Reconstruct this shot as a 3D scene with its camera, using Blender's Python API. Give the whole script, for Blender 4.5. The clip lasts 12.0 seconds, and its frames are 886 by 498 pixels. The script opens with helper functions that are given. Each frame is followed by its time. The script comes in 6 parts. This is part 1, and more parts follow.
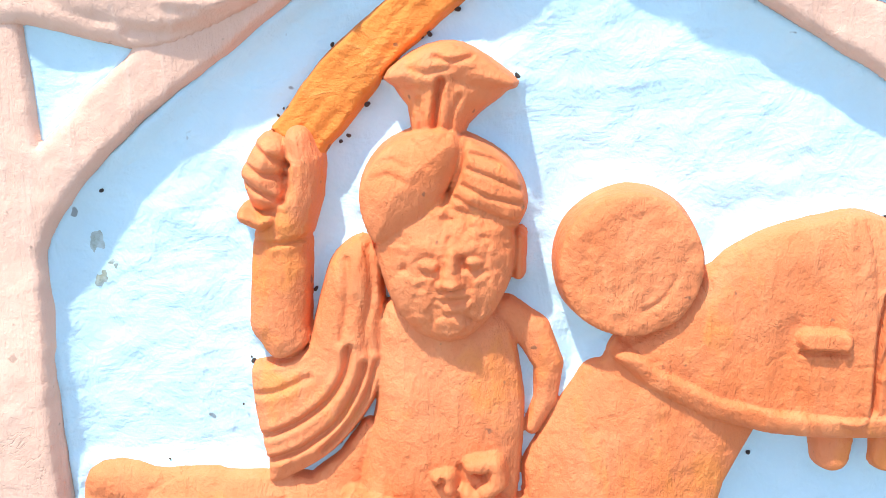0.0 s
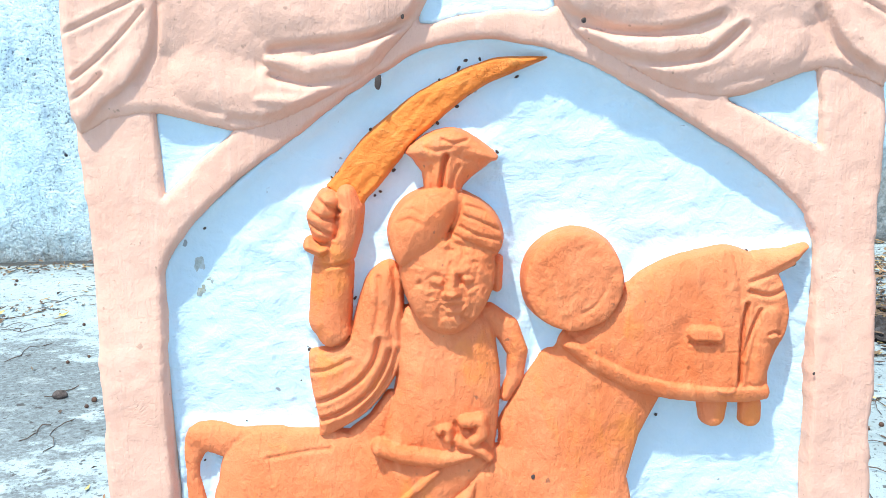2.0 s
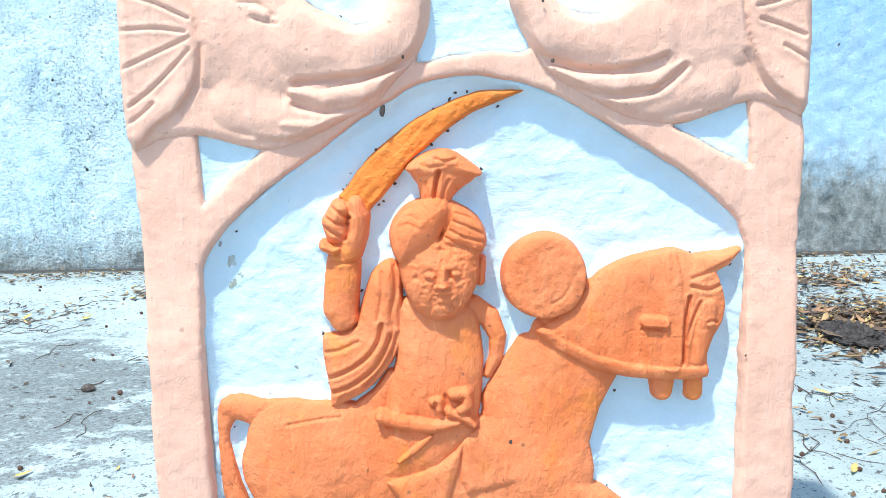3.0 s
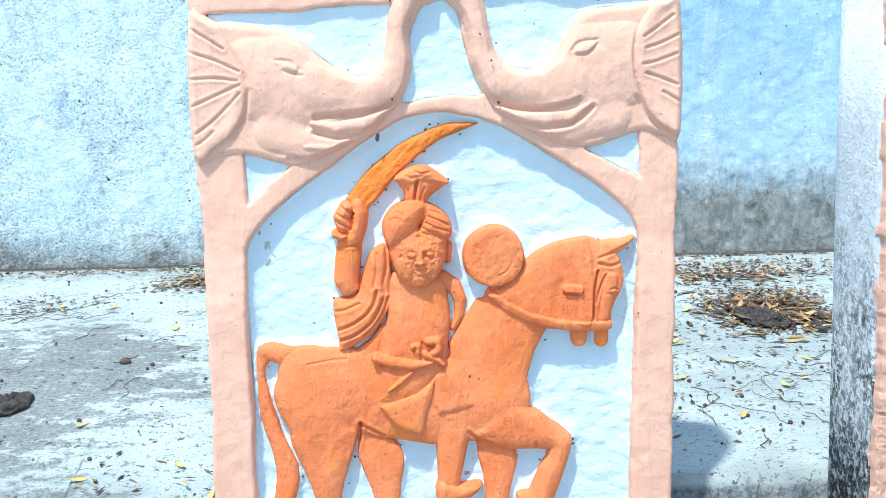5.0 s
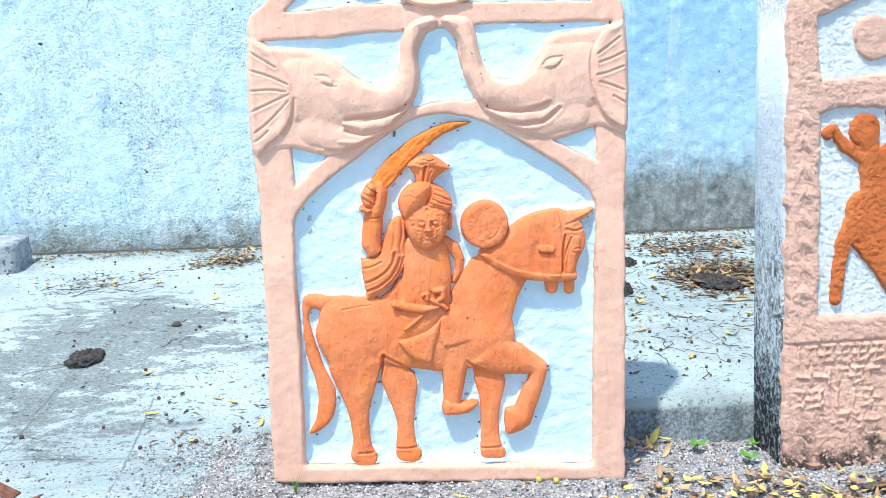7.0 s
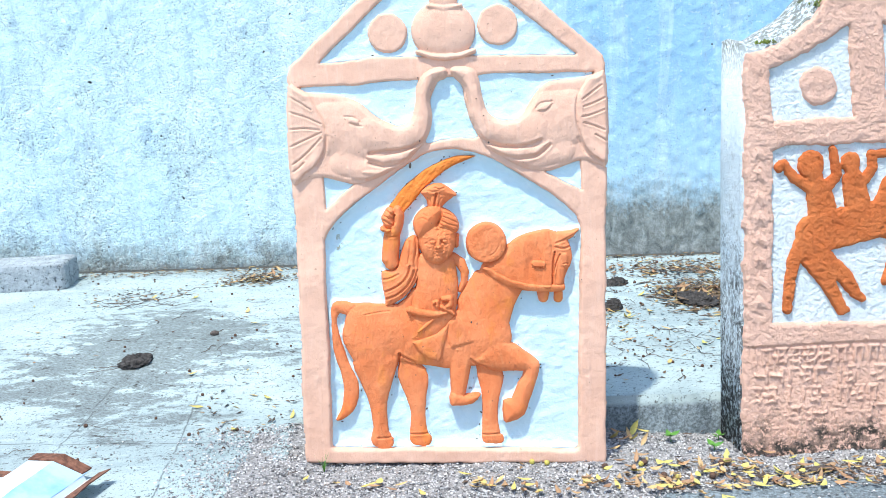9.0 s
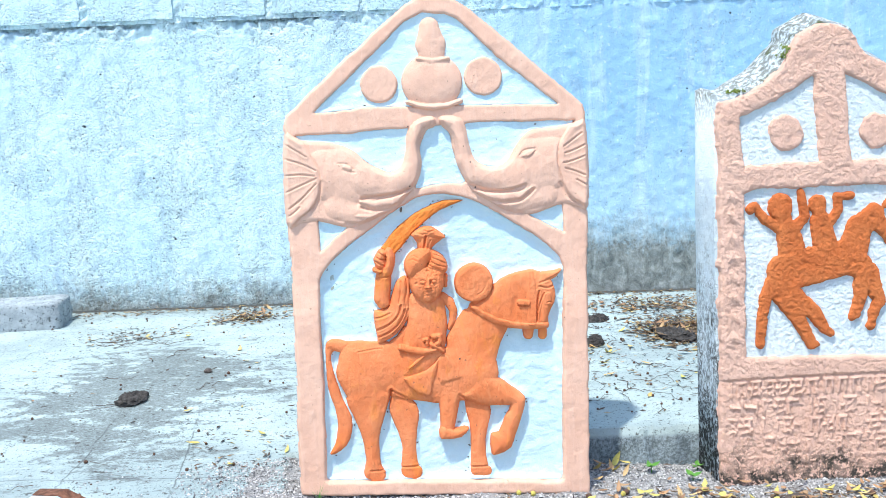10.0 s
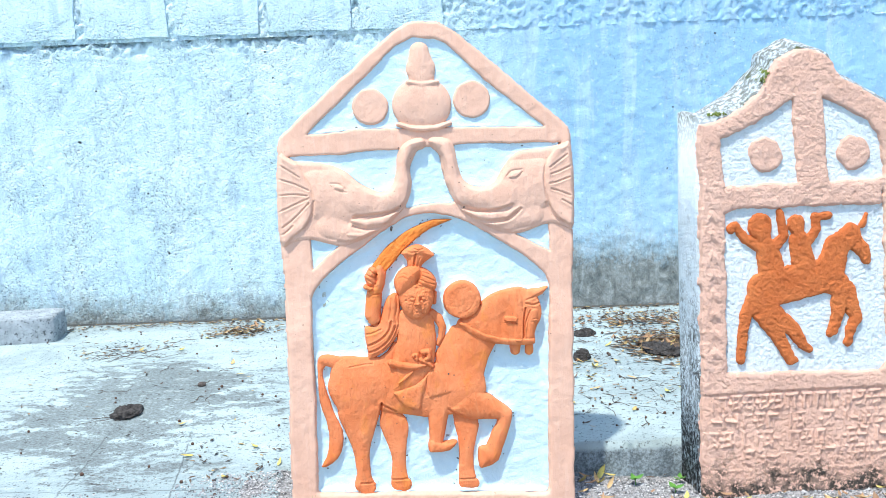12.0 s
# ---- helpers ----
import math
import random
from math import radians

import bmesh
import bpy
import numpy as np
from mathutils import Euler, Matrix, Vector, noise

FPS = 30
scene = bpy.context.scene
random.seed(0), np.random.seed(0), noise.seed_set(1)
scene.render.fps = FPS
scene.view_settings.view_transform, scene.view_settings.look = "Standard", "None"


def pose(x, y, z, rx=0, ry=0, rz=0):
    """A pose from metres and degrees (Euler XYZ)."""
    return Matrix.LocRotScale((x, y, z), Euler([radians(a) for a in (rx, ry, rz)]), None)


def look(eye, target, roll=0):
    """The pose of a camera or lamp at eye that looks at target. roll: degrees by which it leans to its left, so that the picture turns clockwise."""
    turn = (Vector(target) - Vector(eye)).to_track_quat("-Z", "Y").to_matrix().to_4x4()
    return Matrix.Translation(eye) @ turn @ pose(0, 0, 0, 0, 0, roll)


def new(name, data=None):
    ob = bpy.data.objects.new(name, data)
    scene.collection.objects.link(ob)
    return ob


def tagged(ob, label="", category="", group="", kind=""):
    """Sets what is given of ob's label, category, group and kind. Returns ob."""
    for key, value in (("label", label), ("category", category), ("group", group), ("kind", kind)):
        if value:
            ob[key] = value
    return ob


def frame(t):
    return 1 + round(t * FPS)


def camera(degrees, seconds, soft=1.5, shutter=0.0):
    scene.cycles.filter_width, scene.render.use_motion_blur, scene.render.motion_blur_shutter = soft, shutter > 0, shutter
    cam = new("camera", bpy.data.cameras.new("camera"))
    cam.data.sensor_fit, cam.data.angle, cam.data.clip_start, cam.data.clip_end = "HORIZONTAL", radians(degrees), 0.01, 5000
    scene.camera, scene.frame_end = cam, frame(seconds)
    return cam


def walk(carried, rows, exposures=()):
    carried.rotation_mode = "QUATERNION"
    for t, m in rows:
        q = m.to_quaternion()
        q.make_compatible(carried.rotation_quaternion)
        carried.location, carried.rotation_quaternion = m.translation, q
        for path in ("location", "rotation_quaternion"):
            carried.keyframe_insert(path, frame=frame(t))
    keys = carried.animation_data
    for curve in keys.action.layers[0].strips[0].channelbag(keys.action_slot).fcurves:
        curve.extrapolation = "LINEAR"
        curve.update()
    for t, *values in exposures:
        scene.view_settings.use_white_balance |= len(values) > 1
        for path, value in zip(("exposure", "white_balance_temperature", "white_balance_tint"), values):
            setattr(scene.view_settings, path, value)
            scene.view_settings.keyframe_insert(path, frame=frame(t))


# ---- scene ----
cam = camera(45.9, 12.0, soft=0.5)
PATH = [
    (0, (-0.011, -0.593, 0.664), (-0.103, 1.322, 0.095), -3.5),
    (0.5, (-0.023, -0.663, 0.674), (-0.059, 1.269, 0.157), -2.9),
    (1, (-0.042, -0.733, 0.686), (-0.025, 1.206, 0.2), -2.4),
    (1.5, (-0.051, -0.81, 0.719), (-0.04, 1.128, 0.225), -2.4),
    (2, (-0.046, -0.89, 0.734), (-0.041, 1.048, 0.238), -2.4),
    (2.5, (-0.037, -0.985, 0.747), (-0.04, 0.957, 0.268), -2.2),
    (4.5, (-0.055, -1.405, 0.823), (0.009, 0.541, 0.369), -1.6),
    (5, (-0.043, -1.536, 0.836), (0.008, 0.413, 0.389), -1.8),
    (5.5, (-0.038, -1.663, 0.849), (-0.001, 0.285, 0.399), -1.5),
    (6, (-0.054, -1.772, 0.873), (-0.004, 0.18, 0.441), -1.1),
    (6.5, (-0.07, -1.908, 0.89), (-0.01, 0.047, 0.472), -1.9),
    (7, (-0.071, -2.016, 0.903), (-0.013, -0.072, 0.44), -2.5),
    (9, (-0.073, -2.393, 0.955), (-0.036, -0.436, 0.548), -2.3),
    (9.5, (-0.088, -2.464, 0.974), (-0.028, -0.5, 0.601), -2.5),
    (10, (-0.095, -2.509, 0.991), (-0.019, -0.54, 0.649), -2.4),
    (10.5, (-0.106, -2.539, 1.006), (-0.018, -0.569, 0.67), -2.2),
    (11, (-0.11, -2.564, 1.017), (-0.014, -0.594, 0.685), -2.1),
    (11.5, (-0.1, -2.573, 1.02), (-0.004, -0.602, 0.691), -2.1),
    (12, (-0.091, -2.577, 1.022), (0.002, -0.605, 0.699), -2.2),
]
walk(cam, [(t, look(eye, target, roll)) for t, eye, target, roll in PATH], exposures=[(0, 1.10), (2.5, 1.0), (4.5, 0.945), (12, 0.875)])

# ---- light ----
SUN_WAY = Vector((-0.22, -0.31, 1.0)).normalized()
world = bpy.data.worlds.new("sky")
scene.world = world
world.use_nodes = True
wn = world.node_tree.nodes
sky = wn.new("ShaderNodeTexSky")
sky.sky_type = "NISHITA"
sky.sun_disc = False
sky.sun_elevation = math.asin(SUN_WAY.z)
sky.sun_rotation = math.atan2(SUN_WAY.x, SUN_WAY.y)
wn["Background"].inputs["Strength"].default_value = 0.15
world.node_tree.links.new(sky.outputs["Color"], wn["Background"].inputs["Color"])
sun_data = bpy.data.lights.new("sun", "SUN")
sun_data.energy, sun_data.angle, sun_data.color = 2.75, radians(1.8), (1.0, 0.975, 0.90)
sun = new("sun", sun_data)
sun.matrix_world = look((0, 0, 6), Vector((0, 0, 6)) - SUN_WAY)


# ---- materials ----
class Nodes:
    """Short hand for building a material's node tree."""

    def __init__(self, name, rough=0.75, metal=0.0):
        self.mat = bpy.data.materials.new(name)
        self.mat.use_nodes = True
        self.tree = self.mat.node_tree
        self.bsdf = self.tree.nodes["Principled BSDF"]
        self.bsdf.inputs["Roughness"].default_value = rough
        self.bsdf.inputs["Metallic"].default_value = metal
        self.bsdf.inputs["Specular IOR Level"].default_value = 0.3
        self.space = self.tree.nodes.new("ShaderNodeTexCoord").outputs["Object"]
        self.height = None

    def link(self, a, b):
        self.tree.links.new(a, b)

    def stretched(self, x, y, z):
        n = self.tree.nodes.new("ShaderNodeMapping")
        n.inputs["Scale"].default_value = (x, y, z)
        self.link(self.space, n.inputs["Vector"])
        return n.outputs["Vector"]

    def noise(self, scale, detail=4, rough=0.55, vector=None, distort=0.0):
        n = self.tree.nodes.new("ShaderNodeTexNoise")
        n.inputs["Scale"].default_value = scale
        n.inputs["Detail"].default_value = detail
        n.inputs["Roughness"].default_value = rough
        n.inputs["Distortion"].default_value = distort
        self.link(vector or self.space, n.inputs["Vector"])
        return n.outputs["Fac"]

    def cells(self, scale, feature="F1", vector=None):
        n = self.tree.nodes.new("ShaderNodeTexVoronoi")
        n.feature = feature
        n.inputs["Scale"].default_value = scale
        self.link(vector or self.space, n.inputs["Vector"])
        return n.outputs["Distance"]

    def ramp(self, value, *stops):
        n = self.tree.nodes.new("ShaderNodeValToRGB")
        n.color_ramp.elements[0].position, n.color_ramp.elements[1].position = stops[0][0], stops[-1][0]
        for at, _ in stops[1:-1]:
            n.color_ramp.elements.new(at)
        for el, (at, c) in zip(n.color_ramp.elements, stops):
            el.color = (*c, 1) if isinstance(c, tuple) else (c, c, c, 1)
        self.link(value, n.inputs["Fac"])
        return n.outputs["Color"]

    def math(self, op, a, b=None, clamp=False):
        n = self.tree.nodes.new("ShaderNodeMath")
        n.operation, n.use_clamp = op, clamp
        for k, v in enumerate((a, b)):
            if v is None:
                continue
            if isinstance(v, (int, float)):
                n.inputs[k].default_value = v
            else:
                self.link(v, n.inputs[k])
        return n.outputs[0]

    def mix(self, fac, a, b, blend="MIX"):
        n = self.tree.nodes.new("ShaderNodeMix")
        n.data_type, n.blend_type = "RGBA", blend
        for socket, v in ((n.inputs[0], fac), (n.inputs[6], a), (n.inputs[7], b)):
            if isinstance(v, tuple):
                socket.default_value = (*v, 1)
            elif isinstance(v, (int, float)):
                socket.default_value = v
            else:
                self.link(v, socket)
        return n.outputs[2]

    def axes(self):
        n = self.tree.nodes.new("ShaderNodeSeparateXYZ")
        self.link(self.space, n.inputs[0])
        return n.outputs

    def random(self):
        return self.tree.nodes.new("ShaderNodeObjectInfo").outputs["Random"]

    def island(self):
        return self.tree.nodes.new("ShaderNodeNewGeometry").outputs["Random Per Island"]

    def bump(self, value, distance, strength=1.0):
        n = self.tree.nodes.new("ShaderNodeBump")
        n.inputs["Distance"].default_value, n.inputs["Strength"].default_value = distance, strength
        self.link(value, n.inputs["Height"])
        if self.height:
            self.link(self.height, n.inputs["Normal"])
        self.height = n.outputs["Normal"]
        return self

    def done(self, colour):
        if isinstance(colour, tuple):
            self.bsdf.inputs["Base Color"].default_value = (*colour, 1)
        else:
            self.link(colour, self.bsdf.inputs["Base Color"])
        if self.height:
            self.link(self.height, self.bsdf.inputs["Normal"])
        return self.mat


def lime_paint(name, base, deep, pale, lump=0.0012, pits=0.5, brush=(60, 60, 9), glaze=None):
    """Thick hand-brushed paint on cement: two tones, brush streaks, dust specks."""
    n = Nodes(name, rough=0.72)
    patch = n.noise(7, 5, 0.6)
    streak = n.noise(1.0, 5, 0.6, n.stretched(*brush), 0.6)
    fine = n.noise(330, 3, 0.6)
    col = n.mix(n.ramp(patch, (0.36, 0.0), (0.66, 1.0)), base, deep)
    col = n.mix(n.math("MULTIPLY", n.ramp(streak, (0.52, 0.0), (0.75, 1.0)), 0.55), col, pale)
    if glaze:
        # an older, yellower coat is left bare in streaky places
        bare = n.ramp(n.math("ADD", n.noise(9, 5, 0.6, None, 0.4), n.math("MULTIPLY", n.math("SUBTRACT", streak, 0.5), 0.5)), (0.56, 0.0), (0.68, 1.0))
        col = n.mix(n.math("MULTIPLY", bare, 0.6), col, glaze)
    grit = n.noise(95, 2, 0.5)
    col = n.mix(n.math("MULTIPLY", n.ramp(grit, (0.715, 0.0), (0.76, 1.0)), pits), col, (0.10, 0.07, 0.05))
    # hairline cracks and dragged brush ridges, in patches
    vein = n.math("ABSOLUTE", n.math("SUBTRACT", n.noise(30, 4, 0.6, None, 1.2), 0.5))
    where = n.ramp(n.noise(13, 3, 0.6), (0.55, 0.0), (0.66, 1.0))
    crack = n.math("MULTIPLY", n.ramp(vein, (0.004, 1.0), (0.013, 0.0)), where)
    col = n.mix(n.math("MULTIPLY", crack, 0.9 * max(0.0, pits - 0.35)), col, tuple(c * 0.35 for c in deep))
    n.bump(crack, -lump * 0.2)
    n.bump(n.noise(38, 4, 0.6), lump * 1.3).bump(streak, lump * 2.0).bump(n.noise(110, 4, 0.7), lump * 1.0).bump(n.noise(1.0, 3, 0.6, n.stretched(260, 260, 60), 1.0), lump * 0.4).bump(fine, lump * 0.2)
    return n.done(col)


pink_paint = lime_paint("pink_paint", (0.735, 0.465, 0.35), (0.69, 0.415, 0.305), (0.77, 0.525, 0.41), 0.0011, 0.37, (60, 60, 8))
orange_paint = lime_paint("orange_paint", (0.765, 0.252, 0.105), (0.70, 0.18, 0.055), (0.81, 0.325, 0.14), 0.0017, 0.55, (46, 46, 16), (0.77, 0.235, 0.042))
sword_paint = lime_paint("sword_paint", (0.76, 0.23, 0.04), (0.66, 0.155, 0.02), (0.86, 0.40, 0.12), 0.0018, 0.6, (26, 26, 60))


def panel_paint():
    n = Nodes("pale_blue_paint", rough=0.7)
    streak = n.noise(1.0, 4, 0.55, n.stretched(14, 14, 34), 0.5)
    smear = n.noise(34, 4, 0.6, None, 0.5)
    col = n.mix(n.ramp(n.noise(6, 5, 0.6), (0.35, 0.0), (0.7, 1.0)), (0.545, 0.735, 0.815), (0.495, 0.695, 0.79))
    col = n.mix(n.math("MULTIPLY", n.ramp(smear, (0.5, 0.0), (0.70, 1.0)), 0.55), col, (0.60, 0.77, 0.835))
    specks = n.ramp(n.noise(62, 2, 0.5), (0.745, 0.0), (0.775, 1.0))
    col = n.mix(n.math("MULTIPLY", specks, 0.7), col, (0.13, 0.12, 0.11))
    n.bump(n.noise(26, 4, 0.6), 0.003).bump(streak, 0.003).bump(smear, 0.0032).bump(n.noise(300, 3, 0.6), 0.0004)
    return n.done(col)


blue_panel = panel_paint()


def old_stone(name, base, deep, dirt, lump=0.004, splash=0.0):
    """Coarse, weathered, limewashed stone with dark grime low down in blotches."""
    n = Nodes(name, rough=0.85)
    lumps = n.noise(95, 6, 0.75)
    col = n.mix(n.ramp(n.noise(9, 5, 0.6), (0.35, 0.0), (0.68, 1.0)), base, deep)
    spots = n.ramp(n.noise(90, 3, 0.6), (0.70, 0.0), (0.76, 1.0))
    col = n.mix(n.math("MULTIPLY", spots, 0.65), col, dirt)
    low = n.math("SUBTRACT", splash, n.axes()[2])
    edge = n.math("ADD", low, n.math("MULTIPLY", n.noise(11, 5, 0.7), 0.34))
    grime = n.ramp(edge, (0.19, 0.0), (0.27, 1.0))
    col = n.mix(n.math("MULTIPLY", grime, n.ramp(n.noise(75, 5, 0.75), (0.42, 0.0), (0.50, 1.0))), col, dirt)
    n.bump(n.noise(58, 8, 0.72, None, 0.6), lump * 2.0).bump(lumps, lump * 0.5).bump(n.noise(210, 6, 0.75), lump * 0.8)
    return n.done(col)


rough_pink = old_stone("rough_pink", (0.88, 0.57, 0.445), (0.82, 0.51, 0.39), (0.075, 0.065, 0.055))
rough_orange = old_stone("rough_orange", (0.77, 0.23, 0.07), (0.67, 0.165, 0.045), (0.20, 0.06, 0.03), 0.0045, -1.0)
rough_blue = old_stone("rough_blue", (0.80, 0.88, 0.90), (0.72, 0.83, 0.87), (0.16, 0.17, 0.17), 0.0035, -1.0)


def side_wash():
    n = Nodes("stained_whitewash", rough=0.88)
    col = n.mix(n.ramp(n.noise(12, 5, 0.6), (0.35, 0.0), (0.7, 1.0)), (0.62, 0.70, 0.74), (0.50, 0.60, 0.66))
    up = n.axes()[2]
    level = n.math("SUBTRACT", n.math("ADD", n.math("MULTIPLY", n.noise(14, 6, 0.75), 1.3), 0.03), up)
    black = n.ramp(level, (0.05, 0.0), (0.62, 1.0))
    blots = n.ramp(n.math("ADD", n.noise(120, 7, 0.78, n.stretched(1.0, 0.7, 0.6), 0.6), n.math("MULTIPLY", level, 0.10)), (0.50, 0.0), (0.57, 1.0))
    col = n.mix(n.math("MULTIPLY", black, blots), col, (0.045, 0.045, 0.043))
    col = n.mix(n.math("MULTIPLY", n.ramp(n.noise(130, 6, 0.8, n.stretched(1.0, 1.0, 0.5)), (0.60, 0.0), (0.66, 1.0)), 0.55), col, (0.10, 0.11, 0.11))
    moss = n.math("MULTIPLY", n.ramp(n.noise(30, 4, 0.7), (0.55, 0.0), (0.66, 1.0)), n.ramp(up, (0.84, 0.0), (0.93, 1.0)))
    col = n.mix(moss, col, (0.07, 0.09, 0.03))
    lichen = n.math("MULTIPLY", n.ramp(n.noise(75, 5, 0.75), (0.46, 0.0), (0.51, 1.0)), n.ramp(up, (0.80, 0.0), (0.93, 1.0)))
    col = n.mix(n.math("MULTIPLY", lichen, 0.8), col, (0.12, 0.125, 0.10))
    n.bump(n.noise(60, 5, 0.7), 0.006).bump(n.noise(200, 3, 0.6), 0.0015)
    return n.done(col)


stone_side = side_wash()


def wall_wash(name, foot_high=1.0):
    n = Nodes(name, rough=0.9)
    x, y, z = n.axes()
    broad = n.noise(2.2, 6, 0.62)
    drip = n.noise(1.0, 6, 0.65, n.stretched(9, 9, 1.3), 0.4)
    grain = n.noise(70, 6, 0.78)
    col = n.mix(n.ramp(broad, (0.34, 0.0), (0.66, 1.0)), (0.66, 0.835, 0.86), (0.55, 0.765, 0.835))
    # deeper blue towards the right, strongest high up, with a streaky border
    bluer = n.ramp(n.math("ADD", x, n.math("MULTIPLY", n.math("SUBTRACT", drip, 0.5), 0.9)), (0.12, 0.0), (0.62, 1.0))
    col = n.mix(n.math("MULTIPLY", n.math("MULTIPLY", bluer, n.ramp(n.math("ADD", z, n.math("MULTIPLY", drip, 0.6)), (0.45, 0.45), (1.25, 1.0))), 0.95), col, (0.30, 0.535, 0.735))
    col = n.mix(n.math("MULTIPLY", n.ramp(drip, (0.50, 0.0), (0.68, 1.0)), 0.42), col, (0.74, 0.875, 0.89))
    cluster = n.ramp(n.noise(4.2, 6, 0.68, n.stretched(1.2, 1.0, 0.8), 0.5), (0.42, 0.28), (0.60, 1.0))
    veil = n.ramp(n.noise(1.0, 6, 0.65, n.stretched(17, 17, 1.5), 0.7), (0.53, 0.0), (0.68, 1.0))
    col = n.mix(n.math("MULTIPLY", veil, 0.38), col, (0.40, 0.585, 0.79))
    col = n.mix(n.math("MULTIPLY", n.ramp(grain, (0.57, 0.0), (0.64, 1.0)), n.math("MULTIPLY", cluster, 0.65)), col, (0.22, 0.30, 0.40))
    crumble = n.noise(120, 6, 0.8, n.stretched(1.0, 1.0, 0.7))
    col = n.mix(n.math("MULTIPLY", n.ramp(crumble, (0.60, 0.0), (0.635, 1.0)), n.math("MULTIPLY", cluster, 0.95)), col, (0.09, 0.13, 0.18))
    blot = n.ramp(n.noise(11, 6, 0.72, n.stretched(1.3, 1.0, 0.55), 0.5), (0.52, 0.0), (0.64, 1.0))
    col = n.mix(n.math("MULTIPLY", blot, 0.42), col, (0.28, 0.42, 0.58))
    pit = n.noise(52, 2, 0.55, n.stretched(1.0, 1.0, 0.75))
    fine_pit = n.noise(125, 2, 0.5)
    left = n.math("MULTIPLY", n.math("SUBTRACT", 1.0, n.math("MULTIPLY", bluer, 0.82)), n.math("ADD", n.math("MULTIPLY", cluster, 0.8), 0.15))
    col = n.mix(n.math("MULTIPLY", n.ramp(pit, (0.62, 0.0), (0.68, 1.0)), n.math("MULTIPLY", left, 0.45)), col, (0.22, 0.32, 0.40))
    col = n.mix(n.math("MULTIPLY", n.ramp(fine_pit, (0.63, 0.0), (0.66, 1.0)), n.math("MULTIPLY", left, 0.8)), col, (0.10, 0.15, 0.20))
    col = n.mix(n.math("MULTIPLY", n.ramp(n.noise(60, 2, 0.5), (0.30, 1.0), (0.37, 0.0)), 0.35), col, (0.80, 0.90, 0.90))
    holes = n.ramp(n.noise(34, 1, 0.4), (0.775, 0.0), (0.80, 1.0))
    col = n.mix(holes, col, (0.04, 0.045, 0.06))
    # bare damp-stained cement along the foot of the wall, higher on the right
    reach = n.math("MULTIPLY", n.ramp(n.math("ADD", n.math("MULTIPLY", x, 0.5), 0.5), (0.55, 0.0), (0.85, 1.0)), 0.20)
    level = n.math("SUBTRACT", n.math("ADD", n.math("MULTIPLY", n.noise(5, 6, 0.7, n.stretched(1.0, 1.0, 0.5)), 0.26), n.math("ADD", reach, 0.01)), z)
    foot = n.ramp(n.math("ADD", level, n.math("MULTIPLY", n.math("SUBTRACT", n.noise(48, 7, 0.75, n.stretched(1.0, 1.0, 0.7), 0.5), 0.5), 0.30)), (-0.02, 0.0), (0.15, 1.0))
    tide = n.math("ADD", n.math("MULTIPLY", n.noise(22, 7, 0.75, n.stretched(1.0, 1.0, 0.6), 0.6), 0.75), n.math("MULTIPLY", n.noise(120, 5, 0.75), 0.25))
    bare = n.ramp(tide, (0.36, (0.07, 0.075, 0.065)), (0.48, (0.19, 0.20, 0.18)), (0.62, (0.36, 0.39, 0.375)))
    if foot_high:
        col = n.mix(n.math("MULTIPLY", foot, 0.92), col, bare)
    n.bump(n.noise(13, 5, 0.65), 0.006).bump(n.math("MULTIPLY", grain, n.math("ADD", left, 0.2)), 0.007).bump(n.math("MULTIPLY", pit, left), -0.008).bump(n.math("MULTIPLY", fine_pit, left), -0.007)
    return n.done(col)


wall_paint = wall_wash("weathered_blue_wash")
block_paint = wall_wash("blue_washed_block", 0.0)


